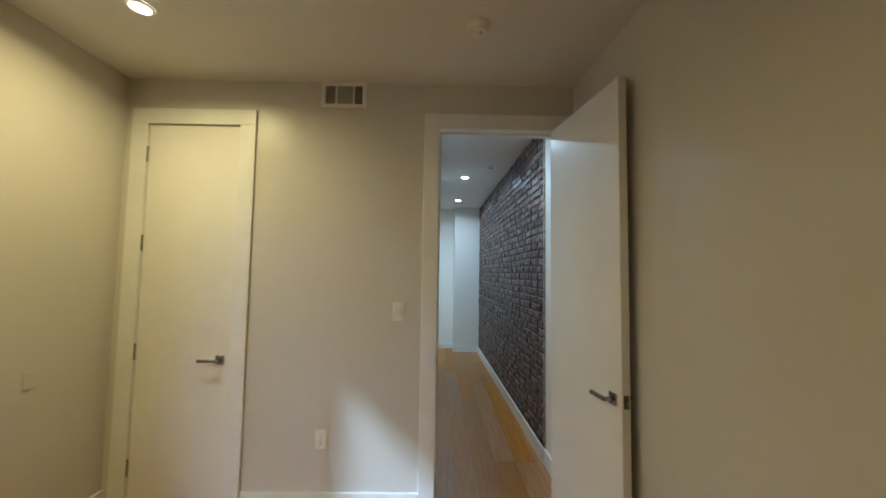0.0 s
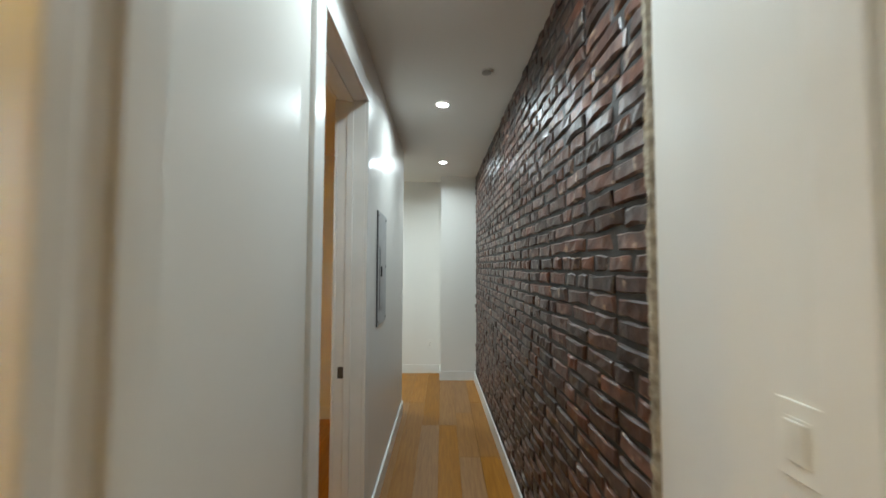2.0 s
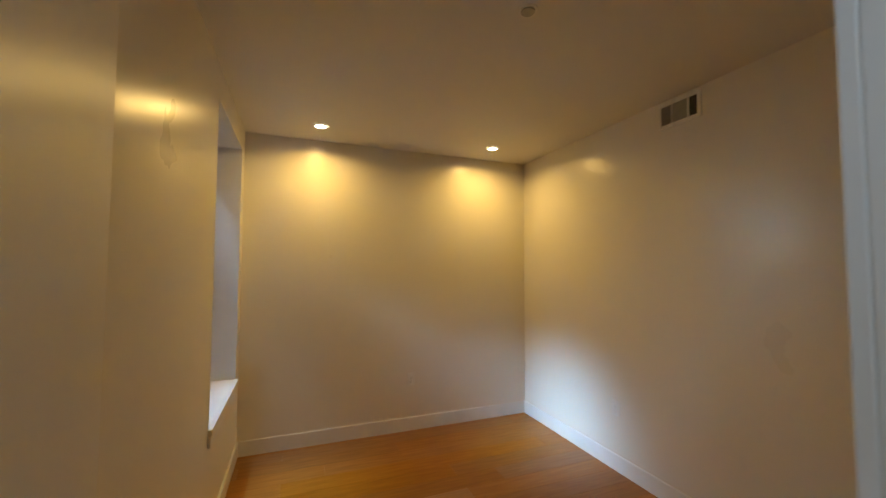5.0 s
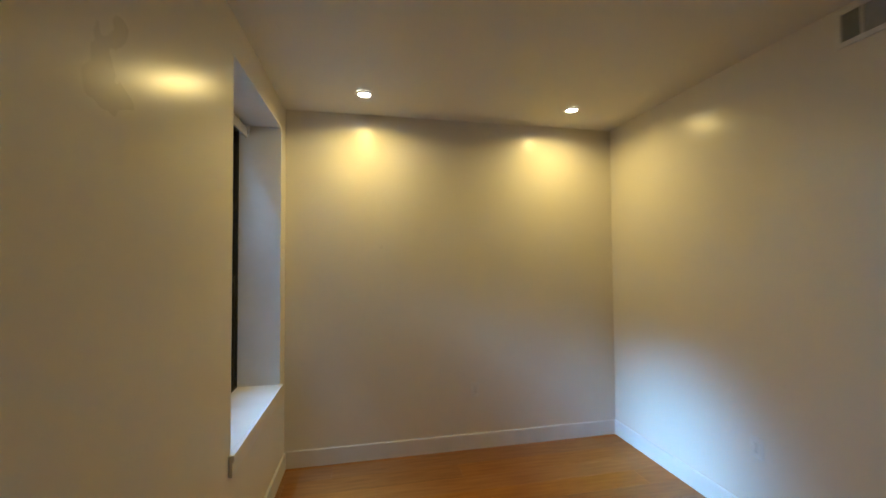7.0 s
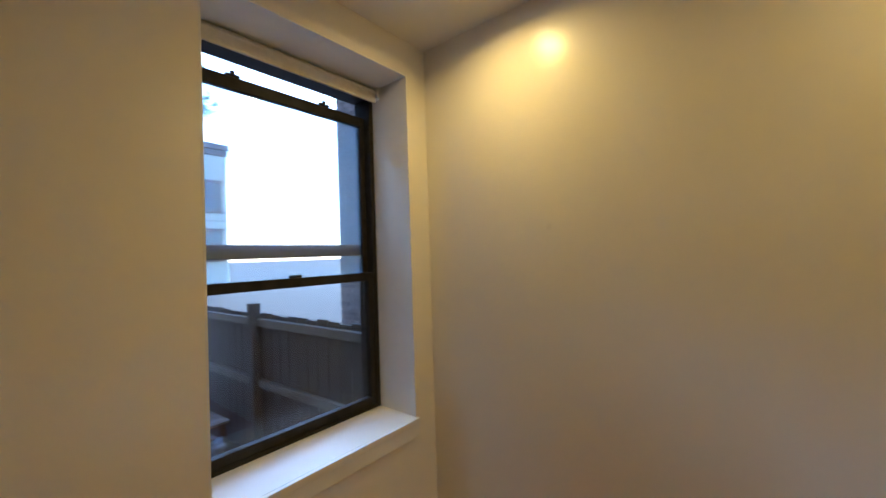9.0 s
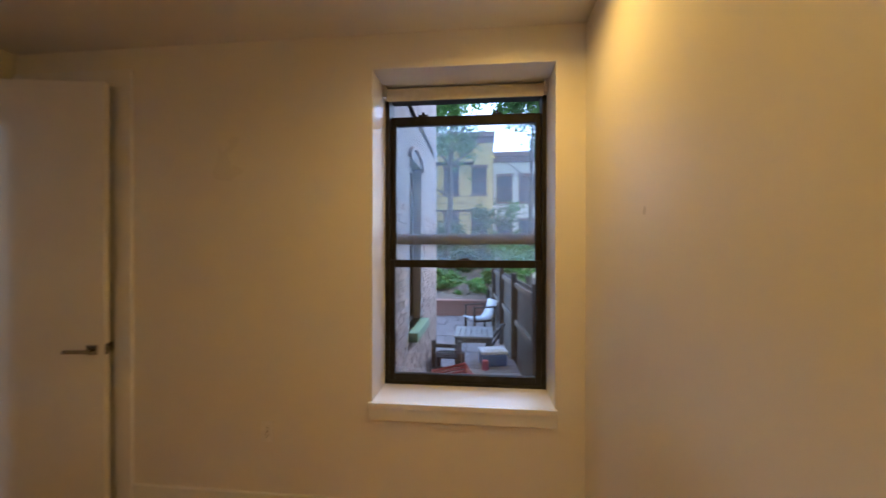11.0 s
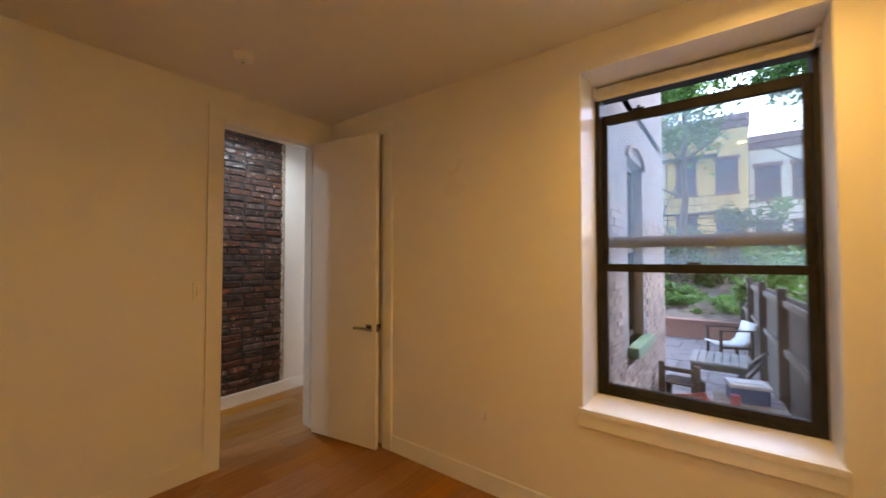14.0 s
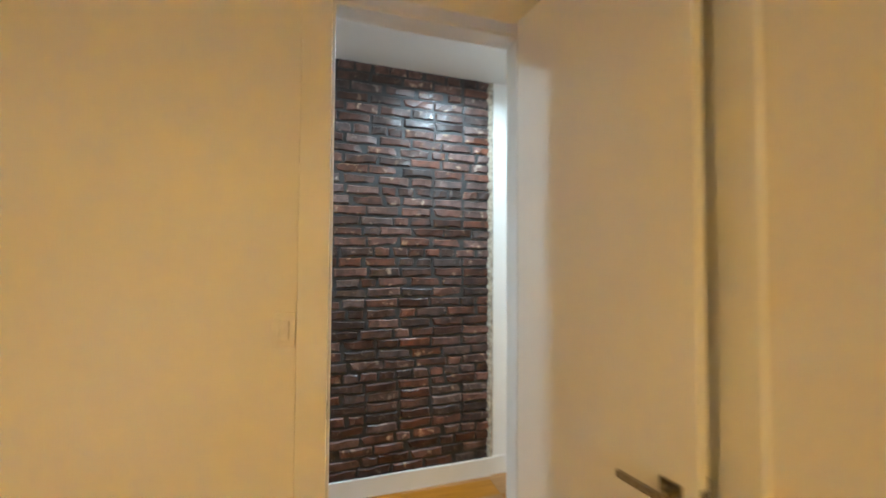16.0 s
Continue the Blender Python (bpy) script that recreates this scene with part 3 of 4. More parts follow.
def roller_shade():
    x0, x1, z0, z1 = WIN
    y = RY0 - 0.235
    root = thing("roller_shade", "rolled-up beige roller shade under the window head", "shade", at=(0, 0, 0))
    bm = bmesh.new()
    cyl(bm, 0.024, 0.024, (x0 + 0.03, y, z1 - 0.04), (x1 - 0.03, y, z1 - 0.04), 24)
    part("roll", bm, M_SHADE, root, smooth=False)
    bm = boxes((x0 + 0.035, x1 - 0.035, y + 0.020, y + 0.023, z1 - 0.085, z1 - 0.036))
    part("fabric", bm, M_SHADE, root)
    bm = boxes((x0 + 0.035, x1 - 0.035, y + 0.015, y + 0.027, z1 - 0.10, z1 - 0.082), bevel=0.004)
    part("hem_bar", bm, M_SHADE, root)
    for xx in (x0 + 0.009, x1 - 0.029):
        part("bracket", boxes((xx, xx + 0.02, y - 0.03, y + 0.03, z1 - 0.075, z1 - 0.008), bevel=0.002), M_PLASTIC, root)


roller_shade()


# ---- electric fittings ----
def outlet(x, y, z, rz, label="white duplex outlet on the wall"):
    """Face towards local -y."""
    root = thing("outlet", label, "outlet", "wall outlets")
    part("cover_plate", boxes((-0.036, 0.036, -0.006, 0.0, -0.058, 0.058), bevel=0.002), M_PLASTIC, root)
    for dz in (-0.021, 0.021):
        r = part("receptacle", boxes((-0.017, 0.017, -0.009, -0.005, dz - 0.014, dz + 0.014), bevel=0.002), M_PLASTIC, root)
        for dx in (-0.0065, 0.0065):
            part("slot", boxes((dx - 0.001, dx + 0.001, -0.0095, -0.0085, dz - 0.002, dz + 0.006)), M_SLOT, r)
        bm = bmesh.new()
        cyl(bm, 0.0022, 0.0022, (0, -0.0095, dz - 0.008), (0, -0.0085, dz - 0.008), 10)
        part("ground_hole", bm, M_SLOT, r)
    bm = bmesh.new()
    cyl(bm, 0.003, 0.003, (0, -0.0075, 0), (0, -0.005, 0), 10)
    part("screw", bm, M_NICKEL, root)
    root.matrix_world = pose(x, y, z, 0, 0, rz)


def switch(x, y, z, rz, label="white rocker light switch on the wall"):
    root = thing("light_switch", label, "switch", "light switches")
    part("cover_plate", boxes((-0.036, 0.036, -0.006, 0.0, -0.058, 0.058), bevel=0.002), M_PLASTIC, root)
    part("switch_frame", boxes((-0.0175, 0.0175, -0.0072, -0.005, -0.034, 0.034), bevel=0.001), M_PLASTIC, root)
    bm = bmesh.new()
    box(bm, -0.0155, 0.0155, -0.012, -0.006, -0.031, 0.031, Matrix.Rotation(radians(4), 4, "X"), bevel=0.002)
    part("rocker", bm, M_PLASTIC, root)
    root.matrix_world = pose(x, y, z, 0, 0, rz)


switch(0.312, Y1, 1.22, 0)
outlet(-0.146, Y1, 0.433, 0)
outlet(0.71, FARY, 0.41, 0)
outlet(RX0, 4.846, 0.465, 90)
outlet(-1.27, RY0, 0.46, 180)
outlet(-1.75, RY1, 0.46, 0)
switch(RX1, 4.441, 1.225, -90)
switch(1.419, 2.845, 1.243, -90)
switch(HX, 6.10, 1.2, 90)
outlet(RX1, 5.55, 0.45, -90)
bm = boxes((BX0, BX0 + 0.006, 2.105, 2.165, 0.86, 0.94), bevel=0.002)
tagged(link("wall_plug", bm, M_WALL_BED), "small white blank cover on the wall", "cover plate")


def downlight(x, y, z, color, watts, led, label, spread=160):
    root = thing("downlight", label, "downlight", "recessed downlights", at=(x, y, z))
    bm = bmesh.new()
    prof = [(0.040, -0.004), (0.044, -0.009), (0.056, -0.008), (0.060, -0.001)]
    seg = 40
    rings = [[bm.verts.new((r * math.cos(2 * math.pi * i / seg), r * math.sin(2 * math.pi * i / seg), h)) for i in range(seg)] for r, h in prof]
    for a, b in zip(rings, rings[1:]):
        for i in range(seg):
            bm.faces.new((a[i], a[(i + 1) % seg], b[(i + 1) % seg], b[i]))
    bmesh.ops.recalc_face_normals(bm, faces=bm.faces)
    part("trim_ring", bm, M_PLASTIC, root, smooth=True)
    bm = bmesh.new()
    cyl(bm, 0.040, 0.040, (0, 0, -0.005), (0, 0, -0.001), 40)
    part("lens", bm, led, root, "glowing lamp lens")
    la = bpy.data.lights.new("downlight_lamp", "AREA")
    la.shape, la.size, la.energy, la.color, la.spread = "DISK", 0.085, watts, color, radians(spread)
    lo = new("downlight_lamp", la)
    lo.matrix_world = pose(x, y, z - 0.014)


for y in (3.515, 5.085, 6.67):
    downlight(0.885, y, HCEIL, COOL, LAMP_HALL, M_LED_COOL, "round recessed downlight with a cool white glow")
downlight(-0.9, 7.0, HCEIL, COOL, 3.0 * LAMP_HALL, M_LED_COOL, "round recessed downlight with a cool white glow")
for y in (3.98, 5.511):
    downlight(-2.60, y, RCEIL, WARM, LAMP_ROOM, M_LED_WARM, "round recessed downlight with a warm glow", 160)
# The lamp at y 0.45 is unseen, added to light the first room.
for x, y in ((-0.87, 1.92), (-0.87, 0.45)):
    downlight(x, y, BCEIL, WARM_BED, LAMP_BED, M_LED_WARM, "round recessed downlight with a warm glow")


def smoke_alarm(x, y, z):
    root = thing("smoke_alarm", "round white smoke alarm on the ceiling", "smoke alarm", at=(x, y, z))
    bm = bmesh.new()
    cyl(bm, 0.058, 0.058, (0, 0, -0.012), (0, 0, 0), 36)
    part("base", bm, M_PLASTIC, root)
    bm = bmesh.new()
    cyl(bm, 0.040, 0.053, (0, 0, -0.040), (0, 0, -0.012), 36)
    part("cover", bm, M_PLASTIC, root)
    bm = bmesh.new()
    cyl(bm, 0.010, 0.011, (0.018, 0, -0.042), (0.018, 0, -0.038), 16)
    part("test_button", bm, M_VENT, root)


smoke_alarm(0.735, 1.99, BCEIL)
smoke_alarm(-0.26, 4.433, RCEIL)


def sprinkler(x, y, z):
    root = thing("sprinkler", "small concealed sprinkler cap on the ceiling", "sprinkler", "sprinklers", at=(x, y, z))
    bm = bmesh.new()
    cyl(bm, 0.040, 0.042, (0, 0, -0.006), (0, 0, 0), 32)
    part("escutcheon", bm, M_PLASTIC, root)
    bm = bmesh.new()
    cyl(bm, 0.030, 0.030, (0, 0, -0.012), (0, 0, -0.006), 32)
    part("cover_cap", bm, M_VENT, root)


sprinkler(1.16, 4.60, HCEIL)
sprinkler(-0.85, 4.73, RCEIL)


def wall_vent(cx, y, z0, z1, w):
    """A supply register facing -y: two louvre fields."""
    root = thing("wall_vent", "white metal wall register with vertical louvres", "vent", "wall vents", at=(cx, y, (z0 + z1) / 2))
    h = (z1 - z0) / 2
    b = 0.024
    part("backing", boxes((-w / 2 + 0.005, w / 2 - 0.005, -0.002, 0.0, -h + 0.005, h - 0.005)), M_SLOT, root)
    part("frame", boxes((-w / 2, -w / 2 + b, -0.012, 0, -h, h), (w / 2 - b, w / 2, -0.012, 0, -h, h), (-w / 2 + b, w / 2 - b, -0.012, 0, h - b, h), (-w / 2 + b, w / 2 - b, -0.012, 0, -h, -h + b), bevel=0.002), M_PLASTIC, root)
    span = w - 2 * b
    for f in (0.30, 0.76):
        xx = -w / 2 + b + span * f
        part("mullion", boxes((xx - 0.005, xx + 0.005, -0.011, -0.001, -h + b, h - b)), M_PLASTIC, root)
    n = 18
    for i in range(n):
        xx = -w / 2 + b + span * (i + 0.5) / n
        ang = 55 if i < n * 0.30 else (20 if i < n * 0.76 else -50)
        bm = bmesh.new()
        box(bm, -0.006, 0.006, -0.0006, 0.0006, -h + b, h - b, Matrix.Translation((xx, -0.006, 0)) @ Matrix.Rotation(radians(ang), 4, "Z"))
        part("slat", bm, M_VENT, root)


wall_vent(-0.073, Y1, 2.53, 2.70, 0.29)
wall_vent(-1.185, RY1, 2.437, 2.608, 0.29)


# ---- electric panel in the hall ----
def electric_panel():
    root = thing("electric_panel", "grey flush electric panel with a narrow door", "electric panel", at=(HX, 0, 0))
    y0, y1, z0, z1 = 4.695, 5.06, 1.115, 1.86
    part("cover", boxes((0, 0.006, y0, y1, z0, z1), bevel=0.002), M_PANEL, root)
    # The strip's dark colour stands for shadow along the cover's edge.
    part("rim", boxes((0, 0.010, y0 - 0.004, y0 + 0.006, z0, z1), bevel=0.002), M_PANEL_DK, root, "rim strip coloured dark as shadow")
    d = part("panel_door", boxes((0.005, 0.012, y0 + 0.09, y1 - 0.11, z0 + 0.11, z1 - 0.24), bevel=0.002), M_PANEL, root)
    part("door_gap", boxes((0.004, 0.0075, y0 + 0.078, y0 + 0.094, z0 + 0.10, z1 - 0.23)), M_PANEL_DK, root)
    part("latch", boxes((0.011, 0.018, y0 + 0.095, y0 + 0.125, 1.43, 1.50), bevel=0.002), M_SLOT, d)
    for y, z in ((y0 + 0.03, z1 - 0.03), (y1 - 0.03, z1 - 0.03), (y0 + 0.03, z0 + 0.03), (y1 - 0.03, z0 + 0.03), (y1 - 0.03, 1.5)):
        bm = bmesh.new()
        cyl(bm, 0.006, 0.005, (0.005, y, z), (0.010, y, z), 12)
        part("screw", bm, M_SLOT, root)


electric_panel()


# ---- outside the window: court, garden, houses ----
bm = bmesh.new()
s = 400
vs = [bm.verts.new(c) for c in ((-s, -s, GZ), (s, -s, GZ), (s, s, GZ), (-s, s, GZ))]
bm.faces.new(vs)
structure("ground", bm, M_SOIL, "dark garden soil reaching far away", "ground")


def patio():
    root = thing("patio", "worn stone paving of the back yard", "paving", "", "structure")
    rnd = random.Random(5)
    y = 2.6
    while y > -5.4:
        d = 0.62
        x = -3.3 + rnd.uniform(-0.3, 0)
        while x < -1.0 if y < -0.9 else x < -1.9:
            w = rnd.uniform(0.5, 0.8)
            bm = boxes((x + 0.008, x + w - 0.008, y - d + 0.008, y - 0.008, GZ - 0.05, GZ + 0.03 + rnd.uniform(-0.006, 0.006)), bevel=0.008)
            part("paving_stone", bm, M_PAVE, root)
            x += w
        y -= d


patio()


def retaining_wall():
    bm = bmesh.new()
    box(bm, -3.0, 3.0, -5.70, -5.45, GZ, GZ + 0.42, bevel=0.015)
    box(bm, -3.02, 3.02, -5.73, -5.42, GZ + 0.42, GZ + 0.48, bevel=0.012)
    structure("retaining_wall", bm, M_RED_WALL, "low red masonry retaining wall of the garden bed", "garden wall")
    bm = bmesh.new()
    n, m = 26, 16
    grid = [[bm.verts.new((-4.0 + 8.0 * i / n, -5.65 - 6.5 * j / m, GZ + 0.40 + 0.055 * j + 0.12 * noise.noise((i * 0.5, j * 0.5, 2.0)))) for i in range(n + 1)] for j in range(m + 1)]
    for j in range(m):
        for i in range(n):
            bm.faces.new((grid[j][i], grid[j + 1][i], grid[j + 1][i + 1], grid[j][i + 1]))
    structure("garden_bed", bm, M_SOIL, "raised bed of brown soil and leaf litter", "garden bed")


retaining_wall()


def leaves(bm, n, centre, size, leaf, rnd, clumps=14, thin=1.0):
    """Small folded leaves gathered in clumps inside an uneven crown."""
    cs = []
    for _ in range(clumps):
        v = Vector((rnd.gauss(0, 0.5), rnd.gauss(0, 0.5), rnd.gauss(0, 0.45)))
        cs.append((Vector(centre) + Vector((v.x * size[0], v.y * size[1], v.z * size[2])), rnd.uniform(0.22, 0.5)))
    for _ in range(n):
        c, r = rnd.choice(cs)
        p = c + Vector((rnd.gauss(0, 1) * r * size[0] * 0.45, rnd.gauss(0, 1) * r * size[1] * 0.45, rnd.gauss(0, 1) * r * size[2] * 0.45))
        q = Euler((rnd.uniform(-0.9, 0.9), rnd.uniform(-0.9, 0.9), rnd.uniform(0, 6.28))).to_matrix()
        l = leaf * rnd.uniform(0.6, 1.3)
        tip, left, right, back = (p + q @ Vector(c2) * l for c2 in ((0.9, 0, -0.12), (0.1, 0.42, 0.10), (0.1, -0.42, 0.10), (-0.7, 0, 0)))
        a, b, c3, d = (bm.verts.new(v) for v in (tip, left, back, right))
        bm.faces.new((a, b, c3))
        bm.faces.new((a, c3, d))


def tree(name, x, y, h, trunk_r, crown_c, crown_s, n, leaf, seed, label):
    rnd = random.Random(seed)
    root = thing(name, label, "tree", "garden trees", at=(0, 0, 0))
    bm = bmesh.new()
    p, r = Vector((x, y, GZ)), trunk_r
    top = Vector((x + rnd.uniform(-0.3, 0.3), y, GZ + h))
    k = 6
    for i in range(k):
        q = Vector((x, y, GZ)).lerp(top, (i + 1) / k) + Vector((rnd.uniform(-0.08, 0.08), rnd.uniform(-0.08, 0.08), 0))
        cyl(bm, r, r * 0.84, p, q, 12, caps=False)
        if i > 1:
            for _ in range(2):
                a = rnd.uniform(0, 6.28)
                e = q + Vector((math.cos(a), math.sin(a), rnd.uniform(0.4, 0.9))) * rnd.uniform(0.8, 1.8)
                cyl(bm, r * 0.4, r * 0.12, q, e, 7, caps=False)
        p, r = q, r * 0.84
    part("trunk", bm, M_BARK, root)
    bm = bmesh.new()
    leaves(bm, n, crown_c, crown_s, leaf, rnd, 26)
    part("crown", bm, M_LEAF, root)


tree("tree", -0.9, -11.8, 8.5, 0.20, (-0.4, -12.0, 8.3), (2.3, 2.0, 2.3), 8500, 0.15, 3, "tall leafy green tree behind the yard")
tree("tree", -4.8, -14.0, 8.0, 0.18, (-5.2, -14.0, 8.6), (1.6, 1.6, 1.9), 3500, 0.17, 4, "leafy green tree beside the far houses")
tree("tree", 2.6, -14.0, 8.0, 0.20, (2.4, -14.0, 7.6), (3.0, 2.0, 3.0), 5000, 0.18, 8, "leafy green tree beside the far houses")


def shrub(x, y, z, size, n, leaf, seed, mat, label):
    rnd = random.Random(seed)
    root = thing("shrub", label, "shrub", "garden shrubs")
    bm = bmesh.new()
    for _ in range(6):
        e = Vector((x + rnd.uniform(-0.5, 0.5) * size[0], y + rnd.uniform(-0.4, 0.4) * size[1], z + rnd.uniform(0.3, 0.8) * size[2]))
        cyl(bm, 0.012, 0.005, (x, y, z - 0.15), e, 6, caps=False)
    part("stem", bm, M_BARK, root)
    bm = bmesh.new()
    leaves(bm, n, (x, y, z + size[2] * 0.5), size, leaf, rnd, 10)
    part("foliage", bm, mat, root)


for i, (x, y, z, sz, n, lf, mt) in enumerate((
        (-2.3, -10.3, 0.45, (1.0, 0.6, 0.9), 1100, 0.11, M_LEAF_DK), (-1.0, -10.6, 0.45, (1.1, 0.6, 1.0), 1200, 0.11, M_LEAF_DK),
        (-1.9, -8.0, 0.22, (0.8, 0.7, 0.30), 520, 0.12, M_LEAF), (-1.2, -7.2, 0.15, (0.7, 0.6, 0.26), 460, 0.11, M_LEAF),
        (-2.4, -6.8, 0.12, (0.6, 0.6, 0.26), 380, 0.11, M_LEAF), (-0.5, -8.2, 0.25, (0.9, 0.7, 0.35), 520, 0.12, M_LEAF),
        (-3.7, -5.6, 0.35, (0.8, 1.4, 1.0), 1000, 0.13, M_LEAF), (-3.6, -8.8, 0.5, (0.9, 1.6, 1.2), 1100, 0.13, M_LEAF),
        (0.4, -10.2, 0.45, (1.0, 0.6, 1.1), 1000, 0.11, M_LEAF_DK), (-3.2, -13.5, 1.4, (1.8, 0.8, 1.6), 1700, 0.16, M_LEAF_DK), (-0.8, -13.8, 1.2, (2.0, 0.8, 1.5), 1700, 0.16, M_LEAF_DK))):
    shrub(x, y, z, sz, n, lf, 20 + i, mt, "low green leafy plants in the garden bed" if sz[2] < 0.5 else "dense green shrub at the back of the garden")


def lattice():
    root = thing("lattice_fence", "dark wooden lattice fence at the back of the garden", "fence")
    x0, x1, y, z0, z1 = -2.8, 1.6, -11.3, 0.35, 1.75
    part("rail", boxes((x0, x1, y - 0.03, y + 0.03, z1, z1 + 0.06), (x0, x1, y - 0.03, y + 0.03, z0, z0 + 0.06)), M_FENCE, root)
    for k in range(5):
        x = x0 + (x1 - x0) * k / 4
        part("post", boxes((x - 0.04, x + 0.04, y - 0.04, y + 0.04, -0.15, z1 + 0.12), bevel=0.006), M_FENCE, root)
    h = z1 - z0
    for sgn in (1, -1):
        x = x0 - h
        while x < x1:
            a, b = (x, x + h) if sgn > 0 else (x + h, x)
            lo, hi = max(0, (x0 - x) / h), min(1, (x1 - x) / h)
            if hi - lo > 0.1:
                if sgn > 0:
                    p, q = Vector((x + lo * h, y + 0.006, z0 + lo * h)), Vector((x + hi * h, y + 0.006, z0 + hi * h))
                else:
                    p, q = Vector((x + lo * h, y - 0.006, z1 - lo * h)), Vector((x + hi * h, y - 0.006, z1 - hi * h))
                dv = (q - p)
                bm = bmesh.new()
                ang = math.atan2(dv.z, dv.x)
                box(bm, 0, dv.length, -0.005, 0.005, -0.018, 0.018, Matrix.Translation(p) @ Matrix.Rotation(-ang, 4, "Y"))
                part("slat", bm, M_FENCE, root)
            x += 0.16


lattice()


def board_fence():
    root = thing("board_fence", "weathered grey board fence with pale rails along the yard", "fence")
    a, b = Vector((-3.22, 2.95)), Vector((-2.68, -6.2))
    w = (b - a)
    L = w.length
    ang = math.atan2(w.y, w.x)
    place = Matrix.Translation((a.x, a.y, 0)) @ Matrix.Rotation(ang, 4, "Z")
    rnd = random.Random(9)
    u = 0.0
    while u < L:
        bm = bmesh.new()
        box(bm, u + 0.003, u + 0.137, -0.022, 0.0, GZ, 0.98 + rnd.uniform(-0.012, 0.012), place, bevel=0.003)
        part("board", bm, M_FENCE, root)
        u += 0.14
    for z in (0.86, 0.28):
        bm = bmesh.new()
        box(bm, 0, L, 0.0, 0.045, z, z + 0.075, place, bevel=0.006)
        part("rail", bm, M_RAIL, root)
    u = 0.1
    while u < L:
        bm = bmesh.new()
        box(bm, u, u + 0.09, 0.004, 0.094, GZ, 1.08, place, bevel=0.008)
        part("post", bm, M_FENCE, root)
        u += 1.75


board_fence()

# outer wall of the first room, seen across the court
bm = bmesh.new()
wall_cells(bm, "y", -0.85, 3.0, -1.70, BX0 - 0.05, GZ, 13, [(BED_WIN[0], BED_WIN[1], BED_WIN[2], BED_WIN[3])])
structure("wall_court", bm, M_STUCCO, "brick outer wall with an arched window, coloured dark as in shade", "wall")
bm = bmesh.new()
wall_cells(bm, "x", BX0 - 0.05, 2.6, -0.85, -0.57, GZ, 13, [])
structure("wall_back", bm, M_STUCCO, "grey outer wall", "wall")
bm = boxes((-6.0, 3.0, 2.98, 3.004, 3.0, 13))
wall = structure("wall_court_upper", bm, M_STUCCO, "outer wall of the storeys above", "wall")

# brick courses on the lower part of the court wall
BRICK_OUT_ROOT = tagged(new("court_brickwork"), "brick facing of the court wall, coloured lilac-grey as in shade", "brickwork", kind="structure")
rnd = random.Random(11)
bm = bmesh.new()
z, row = GZ, 0
while z < 1.9:
    y = -0.85 - (0.11 if row % 2 else 0)
    while y < 2.98:
        a, b = max(y + 0.005, -0.85), min(y + 0.205, 2.98)
        if b - a > 0.04 and not (a < BED_WIN[1] + 0.06 and b > BED_WIN[0] - 0.06 and BED_WIN[2] - 0.1 < z + 0.03 < BED_WIN[3]):
            dx = rnd.uniform(0.006, 0.014)
            box(bm, -1.70 - dx, -1.69, a, b, z + 0.005, z + 0.062)
        y += 0.215
    z += 0.067
    row += 1
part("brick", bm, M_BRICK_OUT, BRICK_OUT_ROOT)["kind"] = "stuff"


def arched_window():
    y0, y1, z0, z1 = BED_WIN
    root = thing("window_2", "dark arched sash window with a green sill in the court wall", "window", "", "structure")
    x = -1.60
    part("window_frame", boxes((x, x + 0.05, y0, y0 + 0.05, z0, z1), (x, x + 0.05, y1 - 0.05, y1, z0, z1), (x, x + 0.05, y0 + 0.05, y1 - 0.05, z1 - 0.06, z1), (x, x + 0.05, y0 + 0.05, y1 - 0.05, z0, z0 + 0.05), (x, x + 0.05, y0 + 0.05, y1 - 0.05, 1.50, 1.55), bevel=0.003), M_FRAME, root)
    g = part("pane", boxes((x + 0.022, x + 0.026, y0 + 0.05, y1 - 0.05, z0 + 0.05, z1 - 0.06)), M_GLASS, root)
    g.visible_shadow = False
    bm = bmesh.new()
    ym = (y0 + y1) / 2
    n = 14
    hw = (y1 - y0) / 2 + 0.05
    ring = []
    for i in range(n + 1):
        a = math.pi * i / n
        ring.append([bm.verts.new((xx, ym + rr * math.cos(a), z1 - 0.03 + 0.4 * rr * math.sin(a))) for xx in (-1.735, -1.70) for rr in (hw - 0.05, hw + 0.03)])
    for p, q in zip(ring, ring[1:]):
        for i, j in ((0, 1), (1, 3), (3, 2), (2, 0)):
            bm.faces.new((p[i], q[i], q[j], p[j]))
    bmesh.ops.recalc_face_normals(bm, faces=bm.faces)
    part("arch", bm, M_BROWNSTONE, root, "brown painted arch moulding")
    bm = bmesh.new()
    box(bm, -1.80, -1.60, y0 - 0.06, y1 + 0.06, z0 - 0.10, z0, bevel=0.01)
    part("window_sill", bm, M_GREEN, root, "chipped green painted sill")


arched_window()


